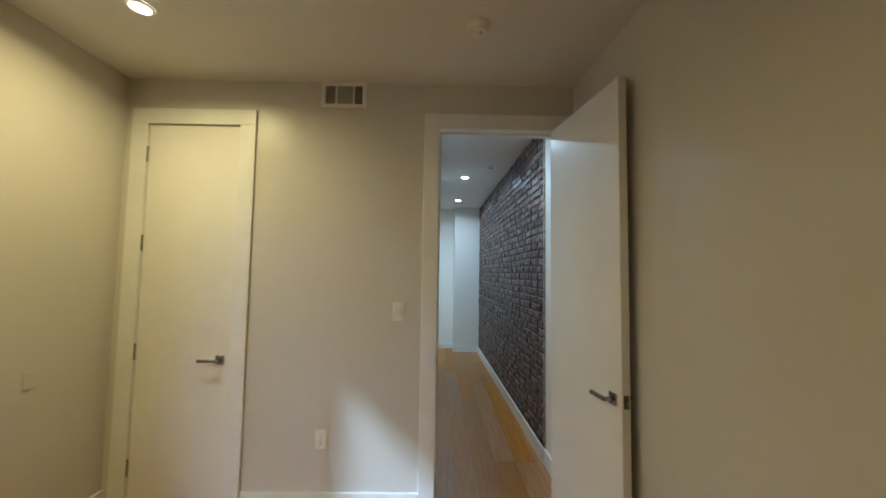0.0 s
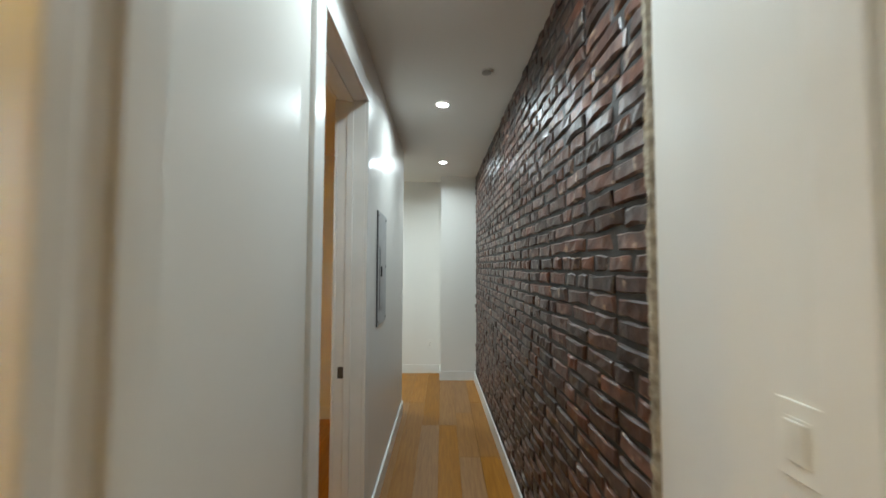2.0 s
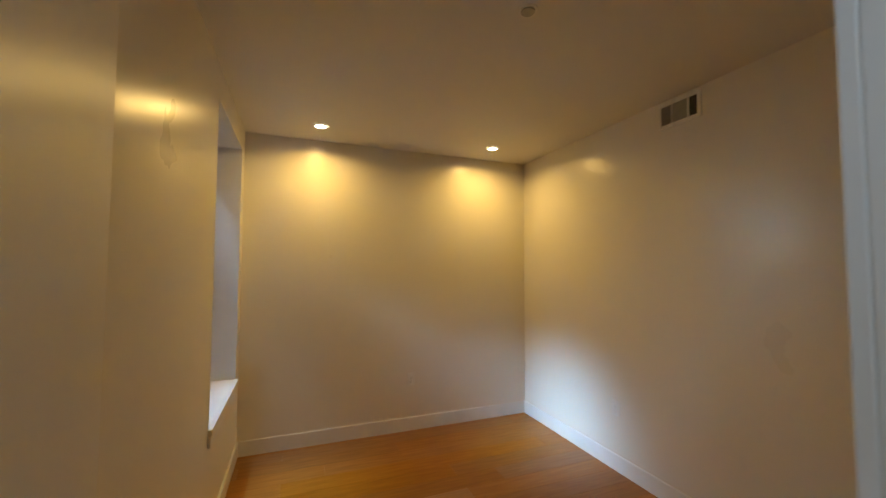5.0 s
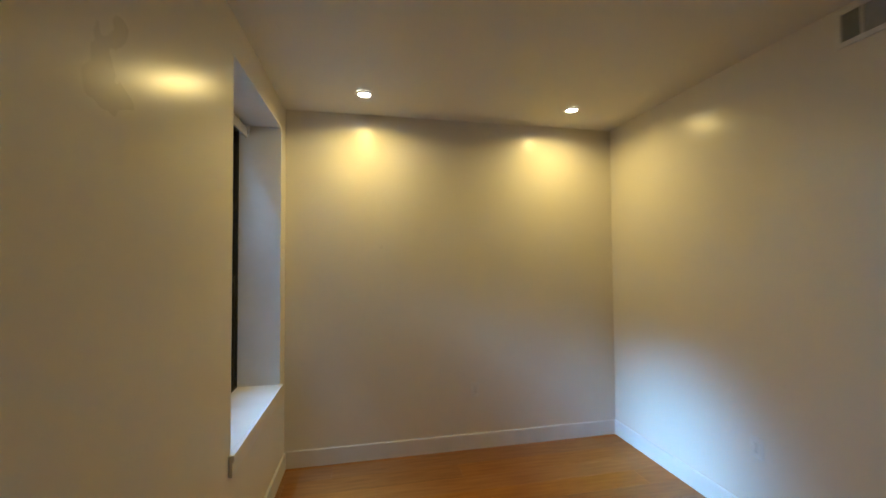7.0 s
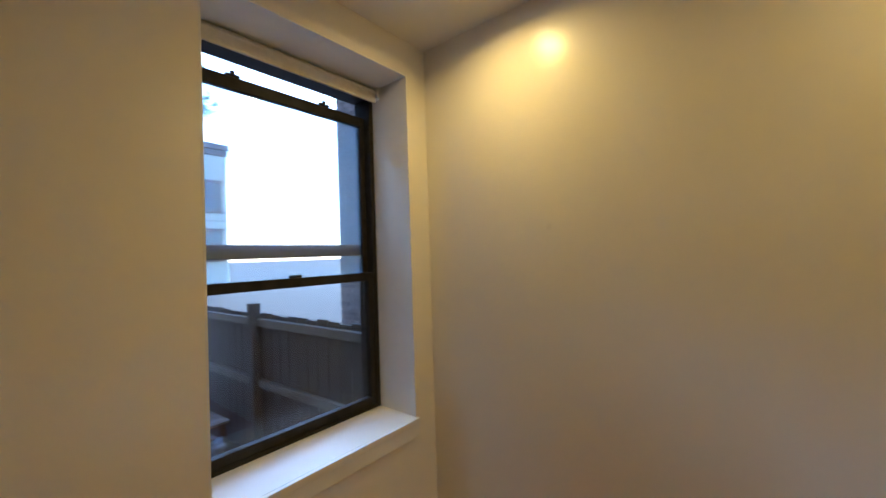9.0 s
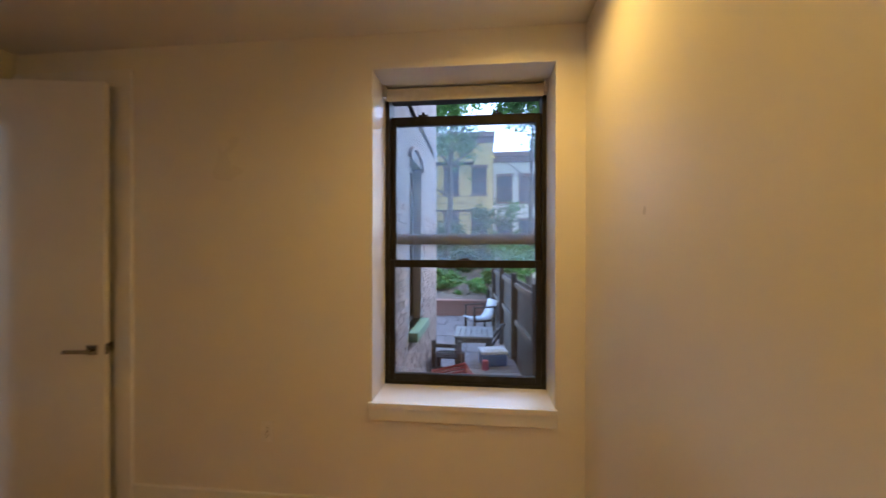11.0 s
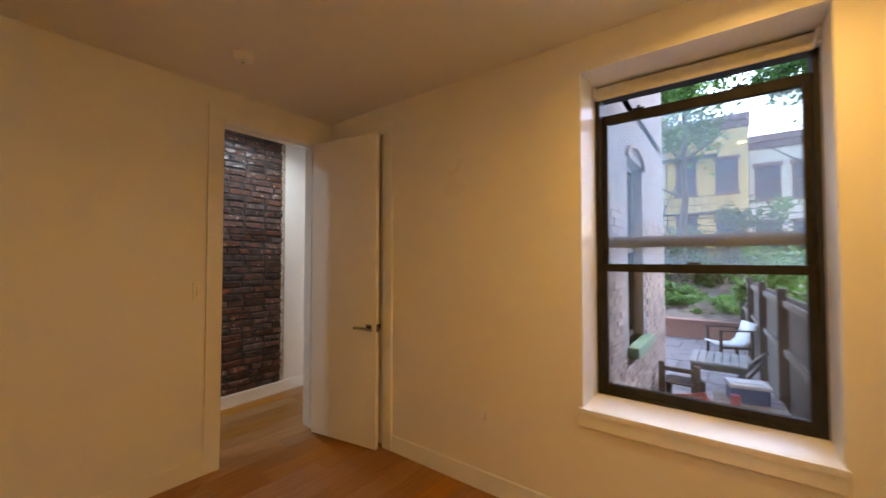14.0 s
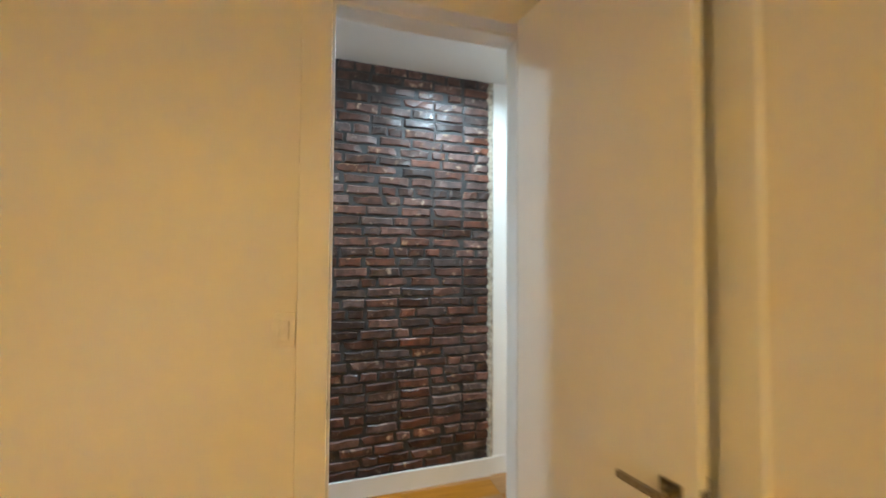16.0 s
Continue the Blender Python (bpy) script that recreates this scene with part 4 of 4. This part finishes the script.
def far_house(name, x0, x1, y, h, mat, cols, rows, label, z_first=1.2, w=1.0, wh=1.7, gap=3.0):
    root = thing(name, label, "house", "houses behind the garden")
    part("wall", boxes((x0, x1, y - 8, y, GZ, h)), mat, root)
    part("roof", boxes((x0 - 0.1, x1 + 0.1, y - 8.1, y + 0.25, h, h + 0.35), (x0 - 0.05, x1 + 0.05, y - 8, y + 0.12, h - 0.35, h), bevel=0.03), M_BROWNSTONE, root, "brown cornice")
    for r in range(rows):
        for c in range(cols):
            cx = x0 + (x1 - x0) * (c + 0.5) / cols
            z = z_first + r * gap
            f = part("window", boxes((cx - w / 2 - 0.06, cx - w / 2, y, y + 0.07, z, z + wh), (cx + w / 2, cx + w / 2 + 0.06, y, y + 0.07, z, z + wh), (cx - w / 2 - 0.15, cx + w / 2 + 0.15, y, y + 0.10, z + wh, z + wh + 0.2), (cx - w / 2 - 0.15, cx + w / 2 + 0.15, y, y + 0.14, z - 0.14, z), (cx - w / 2, cx + w / 2, y, y + 0.05, z + wh / 2 - 0.04, z + wh / 2 + 0.04), bevel=0.01), M_BROWNSTONE, root)
            part("pane", boxes((cx - w / 2, cx + w / 2, y - 0.05, y + 0.012, z, z + wh)), M_WINDARK, f)
    return root


far_house("house", -3.2, 0.5, -20.0, 8.8, M_YELLOW, 2, 2, "yellow three-storey house with brown window trim", 2.0, 0.9, 1.75, 3.05)
far_house("house", -11.4, -6.3, -20.9, 8.4, M_CREAM, 3, 2, "pale cream house with dark windows", 1.6, 0.9, 1.7, 3.0)
far_house("house", -6.2, -3.25, -20.6, 7.6, M_CREAM, 2, 2, "pale cream house with dark windows", 1.6, 0.95, 1.7, 3.0)
far_house("house", 0.6, 6.6, -20.3, 9.2, M_CREAM, 3, 3, "pale cream house with dark windows", 1.2, 1.0, 1.7, 2.7)


def fire_escape():
    root = thing("fire_escape", "thin dark iron fire escape on the yellow house", "fire escape")
    y = -19.95
    for z in (3.9, 7.0):
        part("platform", boxes((-1.9, 0.9, y, y + 0.8, z, z + 0.05)), M_DKWOOD, root)
        part("handrail", boxes((-1.9, 0.9, y + 0.77, y + 0.8, z + 0.9, z + 0.93), (-1.9, 0.9, y + 0.77, y + 0.8, z + 0.45, z + 0.48)), M_DKWOOD, root)
        for k in range(9):
            x = -1.9 + 2.8 * k / 8
            part("baluster", boxes((x - 0.012, x + 0.012, y + 0.77, y + 0.80, z, z + 0.93)), M_DKWOOD, root)
    bm = bmesh.new()
    cyl(bm, 0.03, 0.03, (0.7, y + 0.5, 4.0), (-0.6, y + 0.5, 7.0), 8)
    part("stair_stringer", bm, M_DKWOOD, root)


fire_escape()
for i, (z0, z1) in enumerate(((3.0, 3.3), (3.4, 3.55), (3.8, 3.7))):
    bm = bmesh.new()
    pts = [Vector((-9 + 18 * k / 24, -14.5 - 0.2 * i, z0 + (z1 - z0) * k / 24 - 0.25 * math.sin(math.pi * k / 24))) for k in range(25)]
    for p, q in zip(pts, pts[1:]):
        cyl(bm, 0.014, 0.014, p, q, 6, caps=False)
    tagged(link("overhead_cable", bm, M_SLOT), "thin black overhead cable across the gardens", "cable", "overhead cables")

# neighbouring house across the court
def neighbour():
    root = thing("neighbour_house", "tall brick house across the court with white window trim", "house")
    bm = bmesh.new()
    wall_cells(bm, "y", -0.6, 6.5, -8.0, -5.25, GZ, 11, [])
    part("wall", bm, M_SHEATH, root)
    part("roof", boxes((-8.1, -5.1, -0.7, 6.6, 11, 11.3), bevel=0.02), M_BROWNSTONE, root)
    rn = random.Random(13)
    bm = bmesh.new()
    z, row = GZ, 0
    while z < 4.2:
        y = -0.6 + (0.11 if row % 2 else 0)
        while y < 5.0:
            if not any(y < a + 1.0 and y + 0.21 > a - 0.15 and 0.75 < z < 2.95 for a in (0.35,)):
                box(bm, -5.26, -5.24 + rn.uniform(0, 0.006), y + 0.006, y + 0.204, z + 0.006, z + 0.066)
            y += 0.215
        z += 0.074
        row += 1
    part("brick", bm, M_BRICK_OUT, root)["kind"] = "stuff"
    for a in (0.35,):
        f = part("window", boxes((-5.25, -5.19, a - 0.1, a, 0.85, 2.75), (-5.25, -5.19, a + 0.85, a + 0.95, 0.85, 2.75), (-5.25, -5.19, a, a + 0.85, 2.65, 2.75), (-5.25, -5.15, a - 0.12, a + 0.97, 0.75, 0.85), (-5.25, -5.20, a, a + 0.85, 1.75, 1.81), bevel=0.006), M_TRIM, root)
        part("pane", boxes((-5.25, -5.225, a, a + 0.85, 0.85, 2.65)), M_WINDARK, f)


neighbour()


# ---- yard furniture ----
def sling_chair(x, y, rz):
    """A low folding chair: a dark frame carrying a white shell that curves up into a short back."""
    root = thing("garden_chair", "white shell garden chair on a dark wooden frame", "chair")
    bm = bmesh.new()
    prof = [(-0.32, 0.36), (-0.22, 0.33), (-0.05, 0.31), (0.12, 0.32), (0.20, 0.40), (0.26, 0.55), (0.31, 0.70), (0.33, 0.73)]
    for (ya, za), (yb, zb) in zip(prof, prof[1:]):
        q = [bm.verts.new(c) for c in ((-0.24, ya, za), (0.24, ya, za), (0.24, yb, zb), (-0.24, yb, zb))]
        bm.faces.new(q)
    bmesh.ops.remove_doubles(bm, verts=bm.verts, dist=1e-4)
    bmesh.ops.recalc_face_normals(bm, faces=bm.faces)
    bmesh.ops.solidify(bm, geom=bm.faces[:], thickness=0.03)
    part("seat", bm, M_CHAIR_W, root, smooth=True)
    for sx in (-0.26, 0.26):
        for yy, top in ((-0.26, 0.58), (0.24, 0.58)):
            part("leg", boxes((sx - 0.022, sx + 0.022, yy - 0.022, yy + 0.022, 0, top), bevel=0.004), M_DKWOOD, root)
        part("armrest", boxes((sx - 0.03, sx + 0.03, -0.30, 0.28, 0.58, 0.605), bevel=0.005), M_DKWOOD, root)
        part("side_rail", boxes((sx - 0.015, sx + 0.015, -0.26, 0.24, 0.26, 0.30), bevel=0.004), M_DKWOOD, root)
    root.matrix_world = pose(x, y, GZ + 0.03, 0, 0, rz)


def leaning_chair(x, y, rz, tilt):
    """A folded black chair: a rounded shell and two bent tubes, leaning back."""
    root = thing("folding_chair", "folded black chair leaning beside the garden table", "chair")
    bm = bmesh.new()
    n = 20
    front, back = [], []
    for k in range(n):
        a = 2 * math.pi * k / n
        px, pz = 0.20 * math.cos(a), 0.42 + 0.36 * math.sin(a)
        front.append(bm.verts.new((px, -0.02 - 0.05 * math.cos(a) ** 2, pz)))
        back.append(bm.verts.new((px, 0.02 - 0.05 * math.cos(a) ** 2, pz)))
    bm.faces.new(front)
    bm.faces.new(back[::-1])
    for k in range(n):
        j = (k + 1) % n
        bm.faces.new((front[k], back[k], back[j], front[j]))
    bmesh.ops.recalc_face_normals(bm, faces=bm.faces)
    part("backrest", bm, M_BLACK, root)
    for sx in (-0.18, 0.18):
        bm = bmesh.new()
        cyl(bm, 0.012, 0.012, (sx, 0.03, 0.0), (sx * 0.9, 0.04, 0.62), 10)
        part("leg", bm, M_BLACK, root)
    root.matrix_world = pose(x, y, GZ + 0.035, tilt, 0, rz)


sling_chair(-2.42, -3.55, 115)
leaning_chair(-2.42, -1.25, 82, -34)


def garden_table():
    root = thing("garden_table", "pale slatted garden table on a dark wooden frame", "table")
    x0, x1, y0, y1, h = -2.62, -2.05, -0.75, -0.05, 0.68
    for k in range(7):
        xx = x0 + (x1 - x0) * k / 7
        part("slat", boxes((xx + 0.004, xx + (x1 - x0) / 7 - 0.004, y0, y1, h - 0.025, h), bevel=0.004), M_GLASSTOP, root)
    part("apron", boxes((x0 + 0.03, x1 - 0.03, y0 + 0.03, y0 + 0.06, h - 0.10, h - 0.025), (x0 + 0.03, x1 - 0.03, y1 - 0.06, y1 - 0.03, h - 0.10, h - 0.025)), M_DKWOOD, root)
    for xx in (x0 + 0.05, x1 - 0.05):
        for yy in (y0 + 0.06, y1 - 0.06):
            part("leg", boxes((xx - 0.03, xx + 0.03, yy - 0.03, yy + 0.03, 0, h - 0.025), bevel=0.004), M_DKWOOD, root)
    root.location = (0, 0, GZ + 0.03)


garden_table()


def bench_frame():
    root = thing("wooden_bench", "dark broken wooden bench frame with slats", "bench")
    for xx in (-0.18, 0.18):
        part("post", boxes((xx - 0.03, xx + 0.03, -0.03, 0.03, 0, 0.66), bevel=0.005), M_DKWOOD, root)
        part("front_leg", boxes((xx - 0.03, xx + 0.03, 0.35, 0.41, 0, 0.40), bevel=0.005), M_DKWOOD, root)
    for z in (0.24, 0.56):
        part("rail", boxes((-0.18, 0.18, -0.018, 0.018, z, z + 0.05), bevel=0.004), M_DKWOOD, root)
    for k in range(4):
        part("seat_slat", boxes((-0.18, 0.18, 0.03 + 0.10 * k, 0.11 + 0.10 * k, 0.395, 0.415), bevel=0.003), M_DKWOOD, root)
    root.matrix_world = pose(-1.97, 0.14, GZ + 0.03, 0, 0, 176)


bench_frame()


def crate(x, y, z, rz, tilt):
    root = thing("plastic_crate", "red plastic crate lying tilted in the yard", "crate")
    w, d, h, t = 0.22, 0.16, 0.24, 0.008
    part("bottom", boxes((-w, w, -d, d, 0, t)), M_REDPL, root)
    for k in range(5):
        zz = 0.02 + k * 0.046
        part("band", boxes((-w, w, -d, -d + t, zz, zz + 0.03), (-w, w, d - t, d, zz, zz + 0.03), (-w, -w + t, -d + t, d - t, zz, zz + 0.03), (w - t, w, -d + t, d - t, zz, zz + 0.03)), M_REDPL, root)
    for sx in (-1, 1):
        for sy in (-1, 1):
            part("corner_post", boxes((sx * (w - 0.012) - 0.014, sx * (w - 0.012) + 0.014, sy * (d - 0.012) - 0.014, sy * (d - 0.012) + 0.014, 0, h), bevel=0.004), M_REDPL, root)
    root.matrix_world = pose(x, y, z, tilt, 8, rz)


def storage_tub(x, y, z):
    root = thing("storage_tub", "blue plastic cool box with a white lid on the low table", "tub")
    bm = bmesh.new()
    box(bm, -0.165, 0.165, -0.12, 0.12, 0, 0.16, bevel=0.02)
    part("body", bm, M_BLUEPL, root)
    bm = bmesh.new()
    box(bm, -0.18, 0.18, -0.135, 0.135, 0.16, 0.205, bevel=0.016)
    part("lid", bm, M_CHAIR_W, root, "white snap-on lid")
    bm = boxes((-0.12, 0.12, -0.08, 0.08, 0.205, 0.215), bevel=0.004)
    part("lid_panel", bm, M_CHAIR_W, root)
    root.matrix_world = pose(x, y, z, 0, 0, 12)


def side_table():
    root = thing("low_table", "low grey plank table cluttered with yard things", "table")
    h = 0.40
    for k in range(5):
        part("plank", boxes((-0.30, 0.30, -0.35 + 0.14 * k + 0.004, -0.35 + 0.14 * (k + 1) - 0.004, h - 0.025, h), bevel=0.004), M_TABLE, root)
    for sx in (-1, 1):
        for sy in (-1, 1):
            part("leg", boxes((sx * 0.26 - 0.025, sx * 0.26 + 0.025, sy * 0.28 - 0.025, sy * 0.28 + 0.025, 0, h - 0.025), bevel=0.004), M_DKWOOD, root)
    root.matrix_world = pose(-2.62, 0.42, GZ + 0.03, 0, 0, 4)


side_table()
crate(-2.12, 0.82, GZ + 0.26, 20, -10)
storage_tub(-2.60, 0.30, GZ + 0.43)
bm = bmesh.new()
cyl(bm, 0.045, 0.04, (0, 0, 0), (0, 0, 0.12), 16)
ob = tagged(link("paint_pot", bm, M_PINK), "small pink plastic pot on the low table", "pot")
ob.location = (-2.50, 0.55, GZ + 0.43)
for i, (x, y, sx, sy, sz) in enumerate(((-2.72, 1.05, 0.20, 0.17, 0.20), (-2.12, 0.82, 0.20, 0.16, 0.15))):
    bm = bmesh.new()
    bmesh.ops.create_icosphere(bm, subdivisions=4, radius=1)
    for v in bm.verts:
        k = 1 + 0.22 * noise.noise(v.co * 2.3 + Vector((i * 9, 0, 0))) + 0.08 * noise.noise(v.co * 7)
        v.co = Vector((v.co.x * sx * k, v.co.y * sy * k, max(-0.8, v.co.z * k) * sz + 0.8 * sz))
    ob = tagged(link("plastic_bag", bm, M_BAG, smooth=True), "crumpled dark plastic bag among the clutter", "bag", "plastic bags")
    ob.location = (x, y, GZ + 0.03)

# leaf litter on the bed and paving
bm = bmesh.new()
rnd = random.Random(31)
for _ in range(1500):
    x, y = rnd.uniform(-3.0, -0.2), rnd.uniform(-10.5, 1.9)
    if -5.75 < y < -5.4 or (y > -0.9 and x > -1.85):
        continue
    z = GZ + 0.045 if y > -5.5 else GZ + 0.46 + 0.055 * (-5.65 - y) / 0.406
    a, l = rnd.uniform(0, 6.28), rnd.uniform(0.02, 0.05)
    c, s2 = math.cos(a) * l, math.sin(a) * l
    q = [bm.verts.new((x + u * c - v * s2, y + u * s2 + v * c, z + w)) for u, v, w in ((1, 0, 0.01), (0, 0.5, 0), (-1, 0, 0.012), (0, -0.5, 0))]
    bm.faces.new(q)
tagged(link("leaf_litter", bm, M_TABLE), "dry fallen leaves over soil and paving", "leaves", kind="stuff")


# ---- floor of planks ----
bm = boxes((-1.52, 1.97, -0.57, 3.0, -0.12, -0.012), (-3.2, 1.97, 3.0, FARY + 0.15, -0.12, -0.012))
FLOOR = structure("floor", bm, M_GAP, "honey-coloured oak plank floor", "floor")
PW = 0.165
plank_mesh = {}


def plank(length):
    if length not in plank_mesh:
        bm = bmesh.new()
        box(bm, -PW / 2 + 0.0003, PW / 2 - 0.0003, -length / 2 + 0.0003, length / 2 - 0.0003, -0.012, 0.0)
        top = [e for e in bm.edges if all(v.co.z > -1e-5 for v in e.verts)]
        bmesh.ops.bevel(bm, geom=top, offset=0.0007, segments=1, affect="EDGES")
        me = bpy.data.meshes.new("plank")
        bm.to_mesh(me)
        bm.free()
        me.materials.append(M_PLANK)
        plank_mesh[length] = me
    return plank_mesh[length]


rnd = random.Random(17)
lengths = (0.9, 1.2, 1.5, 1.8, 2.1)
x = -3.1 + PW / 2
while x < 1.9:
    y, end = (3.0 if x < -1.50 else -0.5), FARY + 0.05
    first = rnd.choice((0.45, 0.75, 1.05, 1.35))
    while y < end - 0.03:
        L = first or rnd.choice(lengths)
        first = 0
        L = min(L, round(end - y, 3)) if end - y < 2.1 else L
        ob = new("plank", plank(L))
        ob.parent = FLOOR
        ob.location = (x, y + L / 2, 0)
        y += L
    x += PW


# ---- brick wall of the hall ----
bm = bmesh.new()
off = 0.007
nrm = Vector((-(BB - BA).y, (BB - BA).x)).normalized()      # towards the hall
prism(bm, [(BA.x - nrm.x * off, BA.y), (BA.x + 0.5, BA.y), (BB.x + 0.5, BB.y + 0.05), (BB.x - nrm.x * off, BB.y + 0.05)], 0, 2.9)
BRICKWALL = structure("wall_brick", bm, M_MORTAR, "exposed dark sealed red brick wall with dark mortar", "wall")
bm = bmesh.new()
rnd = random.Random(41)
rows = []
for k in range(191):
    z = 0.118 + 2.60 * k / 190
    bite = 0.012 * noise.noise((z * 7.0, 0, 3)) + 0.010 * noise.noise((z * 31.0, 0, 5))
    lip = 0.004 * noise.noise((z * 23.0, 1, 0))
    rows.append([bm.verts.new(c) for c in (
        (BA.x - 0.002, BA.y - 0.020, z), (BA.x - 0.013 + lip + rnd.uniform(-0.002, 0.002), BA.y - 0.010, z),
        (BA.x - 0.015 - lip + rnd.uniform(-0.003, 0.003), BA.y + 0.004 + bite * 0.5, z), (BA.x - 0.004 + rnd.uniform(-0.004, 0.003), BA.y + 0.015 + bite, z),
        (BA.x + 0.014, BA.y + 0.022 + bite + rnd.uniform(-0.003, 0.006), z))])
for p, q in zip(rows, rows[1:]):
    for i in range(4):
        bm.faces.new((p[i], p[i + 1], q[i + 1], q[i]))
bmesh.ops.recalc_face_normals(bm, faces=bm.faces)
part("plaster_edge", bm, M_PLASTER_EDGE, BRICKWALL, "rough plaster edge beside the brick")

COURSE = 0.0655
brick_ang = math.atan2((BB - BA).y, (BB - BA).x)
wall_dir = (BB - BA).normalized()


def brick_verts(w, h, d, rnd):
    """A worn brick: an uneven outline of eight points, drawn in towards a pitted, slightly bellied face."""
    j = lambda s: rnd.uniform(-s, s)
    xs = (-0.5, -0.18, 0.17, 0.5)
    outline = [(k * w, -h / 2) for k in xs] + [(k * w, h / 2) for k in reversed(xs)]
    back = [(x, d, z) for x, z in outline]
    mid, front = [], []
    for x, z in outline:
        end = abs(x) > 0.4 * w
        mx, mz = x + j(0.006), z + j(0.0042)
        chip = abs(j(0.007)) if rnd.random() < 0.3 else 0.0
        mid.append((mx, 0.006 + chip + j(0.002), mz))
        inset = 0.004 + abs(j(0.005)) + chip
        front.append((mx - math.copysign(inset if end else 0.002, x), (0.001 if end else -0.002) + j(0.0032), mz - math.copysign(0.004 + abs(j(0.004)) + chip * 0.4, z)))
    v = back + mid + front
    f = []
    for a in (0, 8):
        for i in range(8):
            k = (i + 1) % 8
            f.append((a + i, a + k, a + 8 + k, a + 8 + i))
    for i in range(3):
        f.append((16 + i, 16 + i + 1, 16 + 6 - i, 16 + 7 - i))
    return v, f


rnd = random.Random(43)
variants = {}
for kind, w in (("stretcher", 0.196), ("header", 0.094), ("bat", 0.135)):
    for k in range(14):
        v, f = brick_verts(w, COURSE - 0.0145, 0.05, rnd)
        me = bpy.data.meshes.new("brick")
        me.from_pydata(v, [], f)
        me.materials.append(M_BRICK)
        variants[kind, k] = (me, v, f, w)

far_v, far_f = [], []
Lwall = (BB - BA).length + 0.04
count = 0
rows_n = int((HCEIL - 0.11) / COURSE)
for row in range(rows_n + 1):
    z = 0.105 + (row + 0.5) * COURSE
    if z + COURSE / 2 > HCEIL + 0.01:
        break
    u = -rnd.uniform(0.0, 0.1) if row % 2 else 0.004
    heads = row % 6 == 3
    while u < Lwall - 0.05:
        kind = "header" if (heads and rnd.random() < 0.85) or rnd.random() < 0.10 else ("bat" if rnd.random() < 0.12 else "stretcher")
        me, v, f, w = variants[kind, rnd.randrange(14)]
        if u + w > Lwall:
            me, v, f, w = variants["header", rnd.randrange(14)]
        gap = rnd.uniform(0.011, 0.024)
        uu = max(u, 0.0) + w / 2
        base = BA + wall_dir * uu
        proud = rnd.uniform(-0.003, 0.006)
        wob = 0.009 * noise.noise((uu * 1.3, row * 0.2, 0)) + rnd.uniform(-0.0025, 0.0025)
        m = Matrix.Translation((base.x + nrm.x * proud, base.y + nrm.y * proud, z + wob)) @ Matrix.Rotation(brick_ang, 4, "Z") @ Matrix.Rotation(radians(180), 4, "Z") @ Matrix.Rotation(radians(rnd.uniform(-1.1, 1.1)), 4, "Y") @ Matrix.Rotation(radians(rnd.uniform(-2.2, 2.2)), 4, "Z") @ Matrix.Rotation(radians(rnd.uniform(-4, 4)), 4, "X")
        if uu < 1.45 and count < 300 and rnd.random() > 0.015:
            ob = new("brick", me)
            ob.matrix_world = m
            ob.parent = BRICKWALL
            count += 1
        else:
            k0 = len(far_v)
            far_v += [tuple(m @ Vector(c)) for c in v]
            far_f += [tuple(k0 + i for i in q) for q in f]
        u = max(u, 0.0) + w + gap
me = bpy.data.meshes.new("brick_rest")
me.from_pydata(far_v, [], far_f)
me.materials.append(M_BRICK_FAR)
ob = new("brick_rest", me)
ob.parent = BRICKWALL
ob["kind"] = "stuff"
